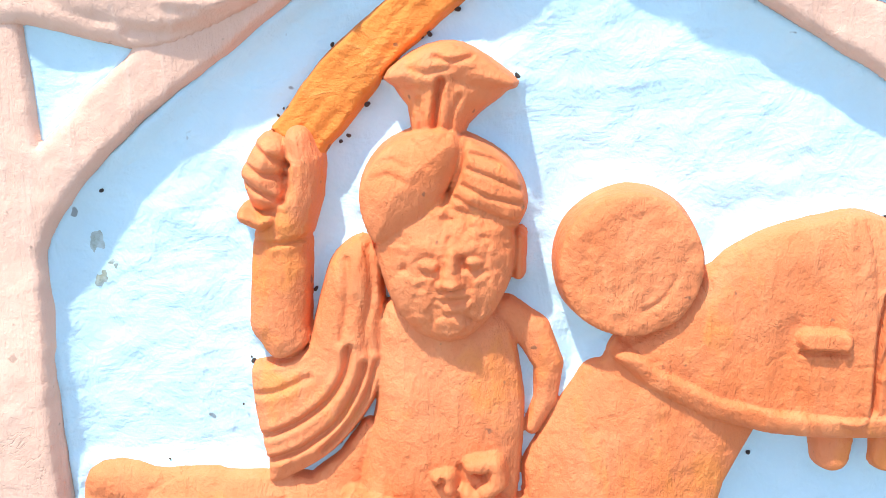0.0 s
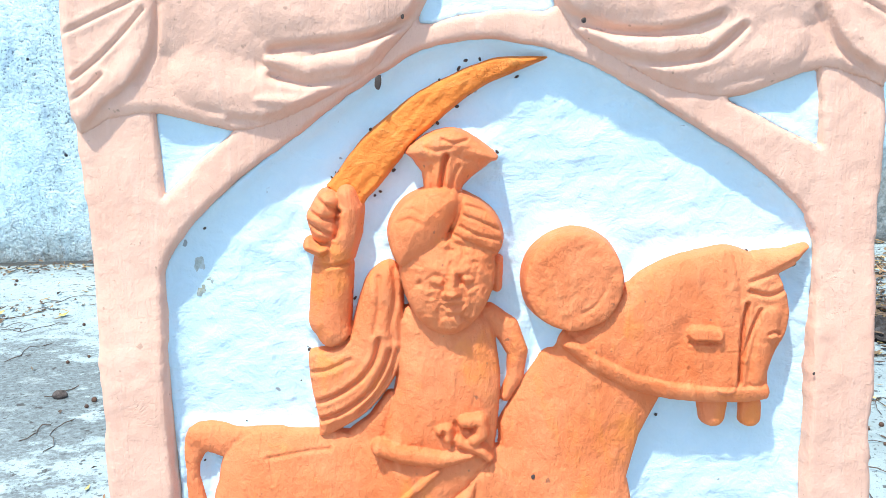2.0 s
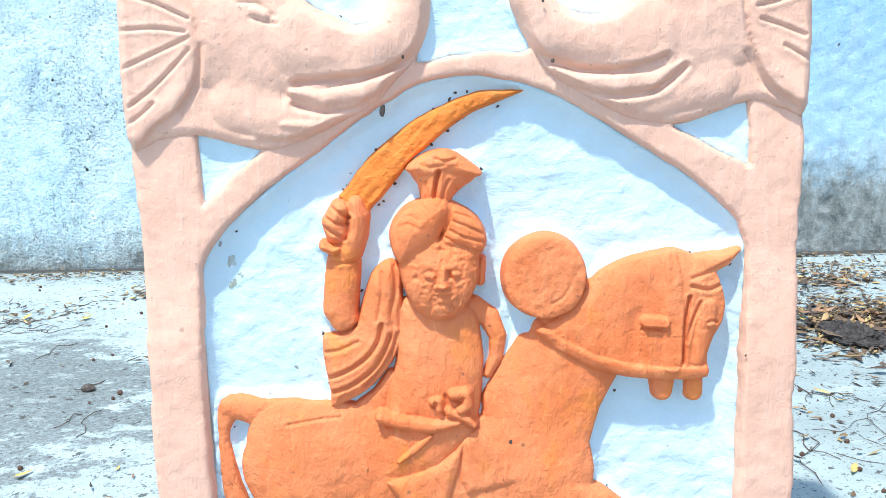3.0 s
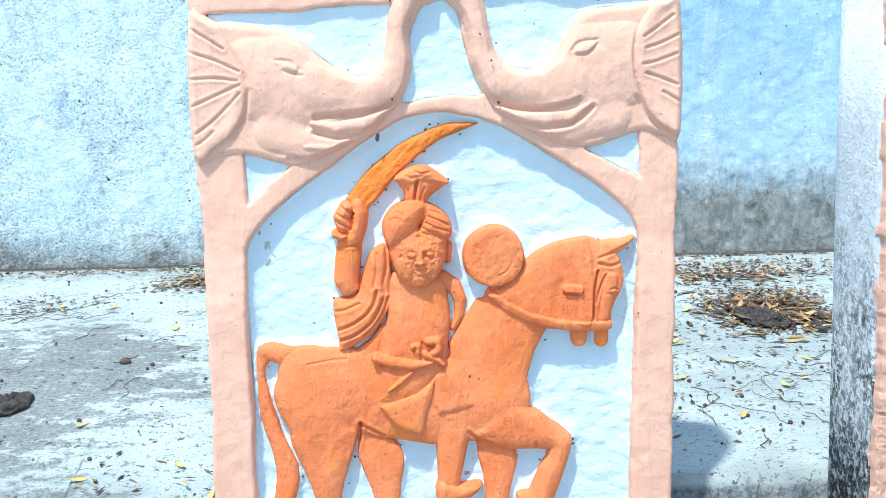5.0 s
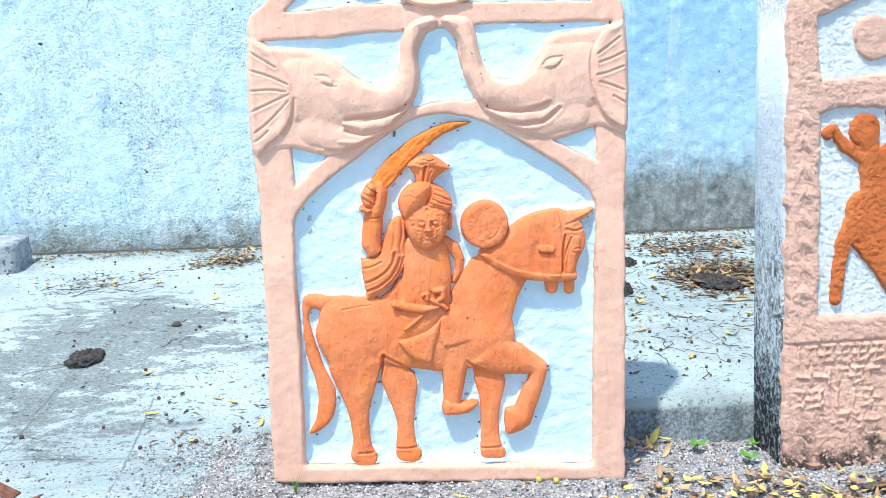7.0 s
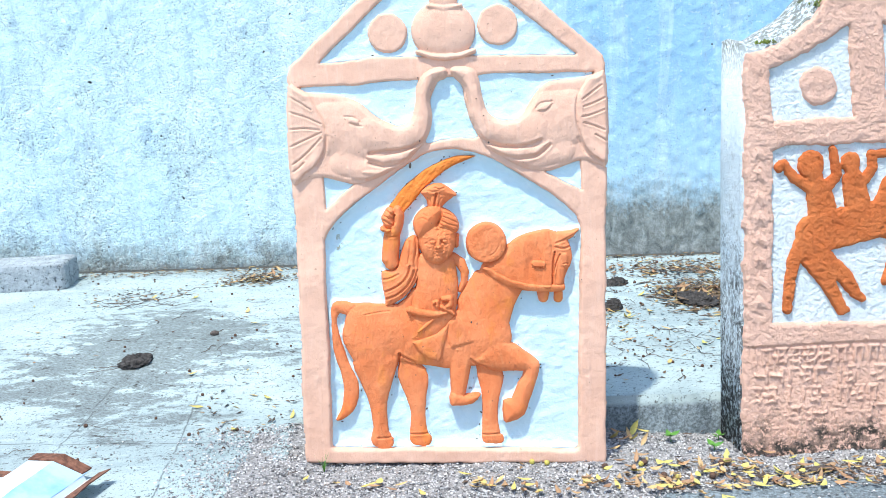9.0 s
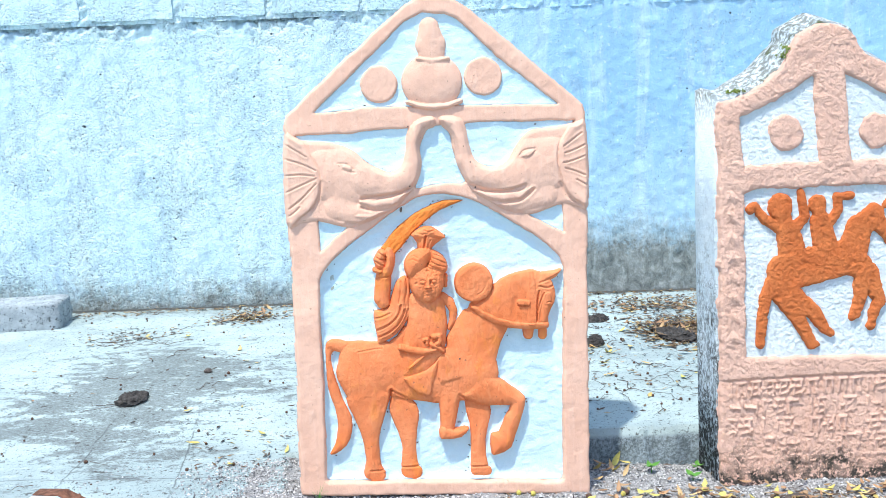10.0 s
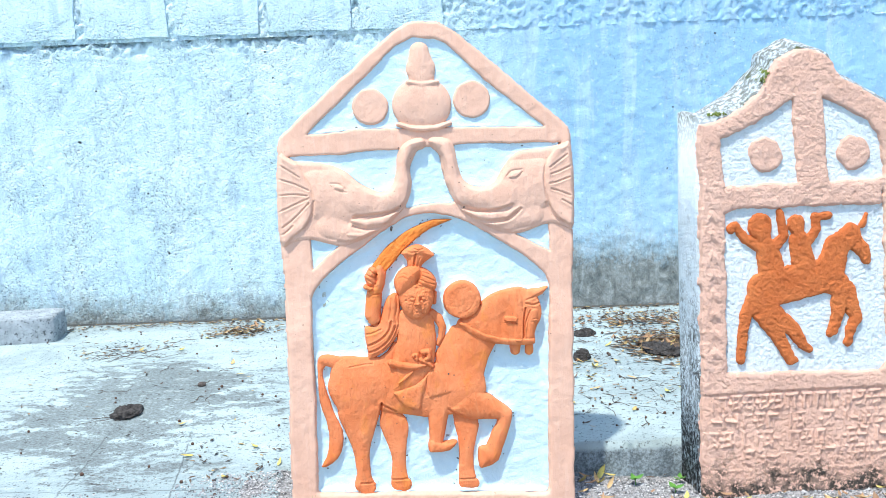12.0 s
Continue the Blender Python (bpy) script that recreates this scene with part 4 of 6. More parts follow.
    for fold, deep in (([(-0.176, 0.350), (-0.147, 0.361), (-0.125, 0.376), (-0.112, 0.394), (-0.108, 0.412)], 0.0048), ([(-0.172, 0.333), (-0.143, 0.344), (-0.118, 0.362), (-0.102, 0.388), (-0.098, 0.400)], 0.0050), ([(-0.177, 0.381), (-0.155, 0.385), (-0.136, 0.393)], 0.0022), ([(-0.130, 0.341), (-0.114, 0.356), (-0.099, 0.377), (-0.091, 0.400)], 0.0042), ([(-0.091, 0.478), (-0.090, 0.450), (-0.096, 0.425), (-0.094, 0.404)], 0.0024), ([(-0.105, 0.471), (-0.106, 0.446), (-0.112, 0.417)], 0.0020)):
        cloth = cloth - crease(x, s, fold, deep, 0.0022) * rim
    h = blend(h, cloth, 0.0012)
    arm = swell(limb_dist(x, s, [(-0.147, 0.484, 0.0196), (-0.1505, 0.462, 0.0200), (-0.1545, 0.431, 0.0208), (-0.1510, 0.420, 0.0180)]) + wob, 0.030, 0.021, 0.45)
    back = swell(limb_dist(x, s, [(-0.131, 0.549, 0.0110), (-0.1285, 0.535, 0.0135), (-0.1315, 0.515, 0.0142), (-0.141, 0.496, 0.0165)]) + wob, 0.033, 0.018, 0.40)
    curl = swell(limb_dist(x, s, [(-0.1495, 0.5445, 0.0125), (-0.1560, 0.529, 0.0150), (-0.1540, 0.517, 0.0135)]) + wob, 0.037, 0.020, 0.40)
    h = blend(blend(blend(h, arm, 0.003), back, 0.0015), curl, 0.0010)
    for cut, deep in (([(-0.168, 0.526), (-0.156, 0.519), (-0.144, 0.512)], 0.0035), ([(-0.167, 0.537), (-0.153, 0.530), (-0.141, 0.527)], 0.0038), ([(-0.159, 0.548), (-0.147, 0.540), (-0.138, 0.534)], 0.0038), ([(-0.1385, 0.534), (-0.1395, 0.522), (-0.1425, 0.511)], 0.0040), ([(-0.166, 0.4865), (-0.147, 0.484), (-0.128, 0.4865)], 0.0026), ([(-0.171, 0.4035), (-0.151, 0.4045), (-0.137, 0.412)], 0.0040)):
        h = h - crease(x, s, cut, deep, 0.0017)
    h = blend(h, swell(limb_dist(x, s, [(-0.1680, 0.5035, 0.0072), (-0.1580, 0.4985, 0.0075), (-0.152, 0.500, 0.006)]), 0.037, 0.010, 0.45), 0.001)
    # head: face, turban lobe over the pleated wrap, gathered plume
    face = area_dist(x, s, FACE) + wob
    look_out = swell(face, 0.0475, 0.050, 0.60)
    for chain, high, soft in (([(-0.0660, 0.452, 0.012), (-0.0620, 0.440, 0.012)], 0.0022, 0.014), ([(-0.0120, 0.452, 0.012), (-0.0170, 0.440, 0.012)], 0.0022, 0.014), ([(-0.0645, 0.4795, 0.0035), (-0.053, 0.4815, 0.0042), (-0.043, 0.478, 0.0035)], 0.0008, 0.005), ([(-0.031, 0.478, 0.0035), (-0.021, 0.4805, 0.0042), (-0.009, 0.477, 0.0035)], 0.0008, 0.005),
                              ([(-0.0530, 0.4690, 0.0036), (-0.0490, 0.4690, 0.0042)], 0.0034, 0.0044), ([(-0.0250, 0.4690, 0.0034), (-0.0210, 0.4690, 0.0038)], 0.0028, 0.0042),
                              ([(-0.0355, 0.4760, 0.0030), (-0.0365, 0.4660, 0.0045), (-0.0372, 0.4590, 0.0060)], 0.0066, 0.0060), ([(-0.0440, 0.4560, 0.0034), (-0.0315, 0.4560, 0.0030)], 0.0034, 0.0040),
                              ([(-0.0430, 0.4490, 0.0025), (-0.0365, 0.4497, 0.0030), (-0.0285, 0.4490, 0.0025)], 0.0018, 0.0035), ([(-0.0410, 0.4405, 0.0030), (-0.0310, 0.4405, 0.0030)], 0.0022, 0.0040), ([(-0.0420, 0.4260, 0.0090), (-0.0340, 0.4260, 0.0090)], 0.0030, 0.0100)):
        look_out = look_out + roll(x, s, chain, high, soft)
    for cut, deep, wide in (([(-0.0590, 0.4710), (-0.0510, 0.4752), (-0.0430, 0.4705)], 0.0010, 0.0012), ([(-0.0585, 0.4675), (-0.0505, 0.4625), (-0.0435, 0.4675)], 0.0007, 0.0013), ([(-0.0305, 0.4705), (-0.0230, 0.4750), (-0.0150, 0.4705)], 0.0010, 0.0012), ([(-0.0300, 0.4675), (-0.0230, 0.4630), (-0.0155, 0.4675)], 0.0006, 0.0013), ([(-0.0470, 0.4465), (-0.0360, 0.4450), (-0.0255, 0.4470)], 0.0009, 0.0013), ([(-0.0470, 0.4570), (-0.0500, 0.4510)], 0.0006, 0.0020), ([(-0.0275, 0.4570), (-0.0240, 0.4510)], 0.0006, 0.0020), ([(-0.0300, 0.4720), (-0.0275, 0.4670)], 0.0042, 0.0020)):
        look_out = look_out - groove(x, s, cut, deep, wide)
    worn = np.clip(rough_noise(x, s, 45, 108, 2) + 0.45, 0, 1)
    look_out = look_out + np.clip(-face / 0.004, 0, 1) * worn * (0.0015 * rough_noise(x, s * 0.7, 120, 107, 4) - 0.0022 * np.clip(rough_noise(x, s, 170, 109, 2) - 0.25, 0, 1))
    h = blend(h, look_out, 0.0010)
    h = blend(h, swell(limb_dist(x, s, [(0.0075, 0.480, 0.0060), (0.0060, 0.455, 0.0055)]), 0.026, 0.008, 0.5), 0.002)
    pleats = swell(area_dist(x, s, WRAP) + wob, 0.0475, 0.034, 0.58)
    for cut in ([(-0.021, 0.537), (-0.007, 0.532), (0.007, 0.523)], [(-0.023, 0.528), (-0.007, 0.521), (0.011, 0.511)], [(-0.027, 0.518), (-0.011, 0.510), (0.010, 0.503)], [(-0.032, 0.510), (-0.013, 0.500), (0.001, 0.494), (0.011, 0.492)]):
        pleats = pleats - crease(x, s, cut, 0.0022, 0.0014)
    h = blend(h, pleats, 0.0008)
    lobe = swell(area_dist(x, s, TURBAN) + wob, 0.0515, 0.042, 0.60)
    for cut in ([(-0.079, 0.533), (-0.071, 0.536), (-0.062, 0.531)], [(-0.083, 0.524), (-0.073, 0.527), (-0.062, 0.522)], [(-0.060, 0.549), (-0.052, 0.541), (-0.048, 0.531)]):
        lobe = lobe - groove(x, s, cut, 0.0014, 0.0018)
    h = blend(h, lobe, 0.0006)
    h = h - groove(x, s, [(-0.0235, 0.545), (-0.0258, 0.531), (-0.0325, 0.517), (-0.0405, 0.505)], 0.0036, 0.0014)
    h = blend(h, swell(area_dist(x, s, PLUME) + wob, 0.033, 0.018, 0.5), 0.003)
    h = blend(h, swell(area_dist(x, s, BRIM) + wob, 0.0375, 0.016, 0.62), 0.0012)
    for cut, deep, wide in (([(-0.037, 0.582), (-0.040, 0.571), (-0.0425, 0.555)], 0.0070, 0.0020), ([(-0.040, 0.597), (-0.030, 0.5935), (-0.018, 0.596)], 0.0026, 0.0016), ([(-0.055, 0.590), (-0.045, 0.587), (-0.030, 0.590)], 0.0018, 0.0022), ([(-0.026, 0.572), (-0.031, 0.562), (-0.033, 0.553)], 0.0020, 0.0016), ([(-0.052, 0.572), (-0.051, 0.56), (-0.052, 0.552)], 0.0018, 0.0016)):
        h = h - crease(x, s, cut, deep, wide)
    # waist cloth, sash with knot and tail, skirt, leg and shoe
    h = blend(h, swell(limb_dist(x, s, THIGH) + wob, 0.027, 0.022, 0.5), 0.003)
    h = blend(h, swell(area_dist(x, s, WAIST) + wob, 0.0305, 0.020, 0.7), 0.004)
    h = blend(h, swell(area_dist(x, s, FLAP) + wob, 0.0315, 0.012, 0.74), 0.0008)
    h = blend(h, swell(area_dist(x, s, FAN) + wob, 0.0335, 0.014, 0.74), 0.0008)
    h = blend(h, swell(limb_dist(x, s, [(-0.057, 0.282, 0.0050), (-0.076, 0.2665, 0.0060), (-0.094, 0.2535, 0.0042)]), 0.0345, 0.005, 0.74), 0.0008)
    h = blend(h, swell(limb_dist(x, s, [(-0.1120, 0.3055, 0.0092), (-0.0870, 0.2990, 0.0108), (-0.0540, 0.2930, 0.0098), (-0.0250, 0.2965, 0.0062)]) + wob, 0.038, 0.009, 0.62), 0.0010)
    for chain, high in (([(-0.0300, 0.3310, 0.0085), (-0.0160, 0.3310, 0.0090), (-0.0140, 0.3180, 0.0085), (-0.0220, 0.3120, 0.0080)], 0.0415), ([(-0.0530, 0.3230, 0.0075), (-0.0470, 0.3240, 0.0075), (-0.0460, 0.3140, 0.0065)], 0.0390), ([(-0.0360, 0.3110, 0.0075), (-0.0150, 0.3010, 0.0080), (-0.0080, 0.2930, 0.0060)], 0.0390)):
        h = blend(h, swell(limb_dist(x, s, chain) + 0.6 * wob, high, 0.008, 0.5), 0.0010)
    for cut, deep in (([(-0.029, 0.3235), (-0.023, 0.3215), (-0.020, 0.326)], 0.0040), ([(-0.053, 0.3160), (-0.0495, 0.3190), (-0.051, 0.3225)], 0.0035), ([(-0.039, 0.3290), (-0.038, 0.317), (-0.041, 0.306)], 0.0036), ([(-0.060, 0.237), (-0.048, 0.220), (-0.043, 0.195)], 0.0010)):
        h = h - groove(x, s, cut, deep, 0.0018)
    return blend(h, swell(area_dist(x, s, SHOE) + wob, 0.030, 0.012, 0.6), 0.0012)


def horseman(x, s):
    h = horseman_forms(x, s)
    pock = np.clip(rough_noise(x, s, 120, 105, 2) - 0.78, 0, 1)
    pimple = np.clip(rough_noise(x, s, 75, 106, 1) - 0.86, 0, 1)
    drag = np.clip(rough_noise(x * 1.5, s * 0.5, 70, 104, 3), -0.3, 0.6)
    return h * 1.06 - 0.0345 + 0.0025 * np.clip(h / 0.012, 0, 1) + 0.0007 * rough_noise(x, s, 24, 102) + 0.0007 * drag - 0.0012 * pock + 0.006 * pimple


# the ground of the relief: hand-smeared plaster drawn up in a fillet against frame and figures
def panel_height(x, s):
    ragged = 0.0022 * rough_noise(x, s, 30, 84, 3)
    edge = area_dist(x, s, OPENING)
    for hole in HOLES:
        edge = np.minimum(edge, area_dist(x, s, hole))
    up = (0.0120 + ragged) * np.exp(-(np.maximum(-edge, 0) / 0.0085) ** 1.3) * np.clip(1.2 - edge / 0.006, 0, 1)
    shallow = np.min([area_dist(x, s, hole) for hole in HOLES], axis=0)
    up = np.where(shallow < 0.004, 0.0105 + 0.35 * up, up)
    out = np.maximum(-horseman_forms(x, s), 0) / 2
    out = np.minimum(out, np.maximum(limb_dist(x, s, SHIELD), 0))
    up = up + (0.0065 + 0.7 * ragged) * np.exp(-out / 0.0048) * (edge < 0)
    smear = 0.0020 * rough_noise(x, s, 11, 81) + 0.0009 * rough_noise(x * 0.7, s * 1.4, 40, 83, 2) + 0.0008 * np.clip(rough_noise((x + s) * 0.35, s - x, 60, 85, 2), 0, 1)
    return -0.0305 + smear + up - 4 * np.maximum(area_dist(x, s, OUTLINE) + 0.010, 0)


SHIELD = [(0.078, 0.459, 0.0488)]
carve("panel", (-0.345, 0.34, -0.065, 1.14), 0.0030, panel_height, blue_panel, stone_one, -0.036, "pale blue hand-smeared plaster ground of the relief")
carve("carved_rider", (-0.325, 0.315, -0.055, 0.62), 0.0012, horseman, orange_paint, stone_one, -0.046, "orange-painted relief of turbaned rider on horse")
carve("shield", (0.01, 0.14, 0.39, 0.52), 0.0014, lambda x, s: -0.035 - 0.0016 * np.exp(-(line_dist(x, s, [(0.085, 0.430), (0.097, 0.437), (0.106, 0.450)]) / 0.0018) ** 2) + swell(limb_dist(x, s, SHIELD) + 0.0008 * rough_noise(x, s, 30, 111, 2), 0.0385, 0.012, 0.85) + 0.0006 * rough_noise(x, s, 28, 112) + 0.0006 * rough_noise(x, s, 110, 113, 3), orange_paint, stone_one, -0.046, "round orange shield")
BLADE = rounded([(-0.151, 0.556), (-0.143, 0.565), (-0.119, 0.594), (-0.088, 0.621), (-0.059, 0.641), (-0.023, 0.658), (0.011, 0.668), (0.046, 0.67), (0.069, 0.669), (0.046, 0.661), (0.011, 0.649), (-0.013, 0.636), (-0.03, 0.625), (-0.048, 0.61), (-0.063, 0.598), (-0.085, 0.574), (-0.101, 0.555), (-0.112, 0.545), (-0.119, 0.535), (-0.136, 0.544)], 3)
carve("sword", (-0.22, 0.06, 0.52, 0.68), 0.0016, lambda x, s: -0.035 + swell(area_dist(x, s, BLADE) + 0.0007 * rough_noise(x, s, 50, 116, 2), 0.0205, 0.008, 0.82) + 0.0011 * rough_noise((x - s) * 1.6, (x + s) * 0.22, 60, 115) + 0.0006 * rough_noise(x, s, 120, 117, 2), sword_paint, stone_one, -0.046, "curved orange sabre blade, streaky paint")

# dry mud crumbs and a seed pod caught on the relief
blob = bmesh.new()
bmesh.ops.create_icosphere(blob, subdivisions=2, radius=1)
for v in blob.verts:
    v.co *= 1 + 0.25 * noise.noise(v.co * 1.7)
blob_mesh = bpy.data.meshes.new("mud_crumb")
blob.to_mesh(blob_mesh)
blob.free()
blob_mesh.materials.append(speck_mat)
for (px, ps), size, out in (([(-0.096, 0.651)][0], (0.0042, 0.003, 0.0085), -0.004), ([(0.291, 0.465)][0], (0.006, 0.006, 0.007), -0.0285), ([(0.034, 0.27)][0], (0.0025, 0.002, 0.003), -0.004),
                            ([(-0.015, 0.668)][0], (0.003, 0.003, 0.002), -0.0285), ([(-0.002, 0.669)][0], (0.002, 0.002, 0.003), -0.0285), ([(0.03, 0.678)][0], (0.002, 0.002, 0.004), -0.0285), ([(0.032, 0.651)][0], (0.003, 0.002, 0.0015), -0.0285),
                            ([(-0.025, 0.626)][0], (0.003, 0.002, 0.002), -0.0285), ([(0.074, 0.666)][0], (0.0025, 0.002, 0.002), -0.0285), ([(-0.169, 0.604)][0], (0.003, 0.002, 0.002), -0.0285), ([(-0.192, 0.59)][0], (0.003, 0.002, 0.002), -0.0285),
                            ([(-0.269, 0.522)][0], (0.003, 0.002, 0.0024), -0.0285), ([(0.252, 0.637)][0], (0.005, 0.003, 0.0025), -0.0285), ([(0.091, 0.698)][0], (0.003, 0.003, 0.003), 0.004), ([(-0.071, 0.708)][0], (0.002, 0.002, 0.003), 0.003),
                            ([(0.15, 0.324)][0], (0.0025, 0.002, 0.002), -0.0285), ([(0.158, 0.319)][0], (0.002, 0.002, 0.002), -0.0285), ([(0.302, 0.362)][0], (0.0015, 0.001, 0.002), 0.001), ([(-0.296, 0.619)][0], (0.0015, 0.001, 0.002), -0.0285),
                            ([(0.038, -0.024)][0], (0.004, 0.003, 0.003), -0.0285), ([(-0.08, 1.086)][0], (0.002, 0.002, 0.002), -0.02), ([(0.163, 1.01)][0], (0.002, 0.002, 0.002), -0.02), ([(0.248, 0.848)][0], (0.004, 0.002, 0.002), -0.01),
                            ([(0.065, 0.801)][0], (0.0015, 0.001, 0.0025), 0.01), ([(0.081, 0.761)][0], (0.002, 0.0015, 0.002), 0.012), ([(-0.042, 1.129)][0], (0.007, 0.003, 0.003), -0.02), ([(-0.069, 0.855)][0], (0.002, 0.001, 0.002), -0.004)):
    crumb = new("mud_crumb", blob_mesh)
    crumb.parent = stone_one
    crumb.matrix_local = Matrix.LocRotScale((px, -out, ps), Euler((0, rng.uniform(-0.4, 0.4), 0)), tuple(k * 0.8 for k in size))
edges = np.vstack([OPENING] + [np.asarray(h) for h in HOLES])
rim_count = len(OPENING)
for _ in range(90):
    k = rng.integers(len(edges))
    q = edges[k] + (edges[(k + 1) % len(edges)] - edges[k]) * (rng.uniform() if np.hypot(*(edges[(k + 1) % len(edges)] - edges[k])) < 0.15 else 0.0)
    crumb = new("mud_crumb", blob_mesh)
    crumb.parent = stone_one
    size = rng.uniform(0.0006, 0.0019)
    crumb.matrix_local = Matrix.LocRotScale((q[0] + rng.normal(0, 0.004), 0.0275 if k < rim_count else 0.0185, q[1] + rng.normal(0, 0.004)), Euler((0, rng.uniform(0, 3), 0)), (size * rng.uniform(1, 2.2), size, size))
for shape in (TAIL, NEAR_HIND, FAR_HIND, FAR_FORE, RAISED_FORE, HEAD, DRAPE, BRIM, BLADE, BLADE):
    for _ in range(13):
        q = shape[rng.integers(len(shape))]
        crumb = new("mud_crumb", blob_mesh)
        crumb.parent = stone_one
        size = rng.uniform(0.0006, 0.0018)
        crumb.matrix_local = Matrix.LocRotScale((q[0] + rng.normal(0, 0.004), 0.0250, q[1] + rng.normal(0, 0.004)), Euler((0, rng.uniform(0, 3), 0)), (size * rng.uniform(1, 2.2), size, size))
sx, ss_ = [(-0.274, 0.474)][0]
carve("algae_stain", (sx - 0.016, sx + 0.016, ss_ - 0.03, ss_ + 0.03), 0.002, lambda x, s: panel_height(x, s) - 0.0001 + 0.0013 * rough_noise(x * 1.4, s * 0.8, 110, 121, 3) - 0.12 * np.maximum(np.hypot((x - sx) * 1.6, s - ss_) - 0.012, 0), stain_mat, stone_one, -0.0345, "grey-green stain on the blue ground")

# second, older stone with a stepped gable
stone_two = tagged(new("hero_stone"), "older rough hero stone with pink frame, inscription and mossy top", "carved stone", "hero stones")
stone_two.matrix_world = pose(0, 0.04, 0, LEAN_BACK)
ARRIS = [(0.697, -0.126), (0.701, 0.167), (0.707, 0.616), (0.712, 0.893), (0.754, 0.89), (0.814, 0.916), (0.872, 0.955), (0.904, 1.003), (0.928, 1.043), (0.962, 1.062), (0.998, 1.07), (1.043, 1.062), (1.077, 1.036), (1.099, 0.999), (1.159, 0.964), (1.204, 0.933)] + [(1.262, 0.90), (1.275, 0.5), (1.285, -0.12)]
ROUGH_OUT = rounded(ARRIS[3:-3], 3, False).tolist()
ROUGH_OUT = ARRIS[:3] + ROUGH_OUT + ARRIS[-3:]
BAYS = [[(0.779, 0.835), (0.813, 0.851), (0.886, 0.887), (0.965, 0.93), (0.972, 0.827), (0.977, 0.72), (0.882, 0.718), (0.782, 0.712)],
        [(1.049, 0.939), (1.112, 0.907), (1.172, 0.871), (1.196, 0.839), (1.201, 0.803), (1.209, 0.725), (1.139, 0.719), (1.06, 0.717), (1.053, 0.824)],
        [(0.78, 0.643), (0.805, 0.654), (0.956, 0.653), (1.199, 0.651)] + [(1.205, 0.69), (1.21, 0.235)] + [(1.191, 0.208), (0.946, 0.218), (0.778, 0.223), (0.779, 0.434)]]


def rough_frame(x, s):
    wob = 0.004 * rough_noise(x, s, 26, 131, 3)
    d = area_dist(x, s, ROUGH_OUT) + wob + 0.004 * np.clip((0.92 - x) / 0.1, 0, 1) * np.clip((s - 0.05) / 0.2, 0.2, 1) + 0.003
    for bay in BAYS:
        d = np.maximum(d, -area_dist(x, s, bay) + wob)
    h = -0.022 + swell(d, 0.022, 0.014, 0.6)
    # worn inscription: rows of low bars under a raised sill
    sill = 0.226 + 0.003 * lattice_noise(x, s, 6, 133)
    h = h - 0.005 * np.clip((sill - 0.056 - s) / 0.006, 0, 1)
    letters = np.zeros(x.shape)
    for row in range(5):
        base = 0.138 - 0.0495 * row
        fade = (1.0, 1.0, 0.9, 0.7, 0.4)[row]
        fy = (s - base) * 0.8 - 0.003 * lattice_noise(x, s, 7, 140 + row)
        along = (x + 0.010 * lattice_noise(x, 0 * s + row, 21, 145)) / 0.037 + row * 0.37
        cell = np.floor(along)
        fx = along - cell
        pick = np.abs(np.sin(cell * 12.9898 + row * 78.233)) * 43758.5453 % 1
        other = np.abs(np.sin(cell * 39.425 + row * 11.17)) * 24634.6345 % 1
        band = (np.abs(fy - 0.0135 - 0.002 * (other - 0.5)) < 0.0027) & (pick > 0.35) & (fx > 0.2)
        stem = (np.abs(fx - 0.80 + 3 * (pick - 0.5) * fy) < 0.085) & (np.abs(fy) < 0.0165) & (other > 0.08)
        bar = (np.abs(fy - 0.012 * (fx - 0.4) * (pick - 0.5)) < 0.0028) & (fx < 0.72) & (other > 0.45)
        hook = (np.abs(fx - 0.34 - 6 * fy * (other - 0.5)) < 0.08) & (fy < 0.012) & (fy > -0.016) & (pick > 0.40)
        foot = (np.abs(fy + 0.0125 - 0.01 * (fx - 0.5)) < 0.0027) & (fx > 0.4) & (other * pick > 0.40)
        letters = letters + fade * (band | stem | bar | hook | foot)
    pad = np.pad(np.minimum(letters, 1), 1, mode="edge")
    letters = 0.4 * pad[1:-1, 1:-1] + 0.15 * (pad[2:, 1:-1] + pad[:-2, 1:-1] + pad[1:-1, 2:] + pad[1:-1, :-2])
    letters = letters * np.clip(0.75 + 0.6 * rough_noise(x, s, 30, 147, 3), 0.15, 1)
    inside = np.clip((x - 0.725) / 0.01, 0, 1) * np.clip((1.25 - x) / 0.01, 0, 1)
    # worn bosses down the jamb
    boss = 0.0042 * np.clip(np.cos((s - 0.02 + 0.9 * np.abs(x - 0.742)) * 2 * np.pi / 0.052), -0.3, 1) * np.exp(-((x - 0.748) / 0.014) ** 4) * (s > 0.24) * (s < 0.66)
    return h + 0.0062 * letters * inside + boss + 0.0012 * rough_noise(x, s, 24, 134, 2) - 0.0019 * np.abs(rough_noise(x + 0.3 * s, s, 62, 136, 4)) - 0.0014 * np.clip(rough_noise(x, s, 140, 138, 3), 0, 1) + 0.0015


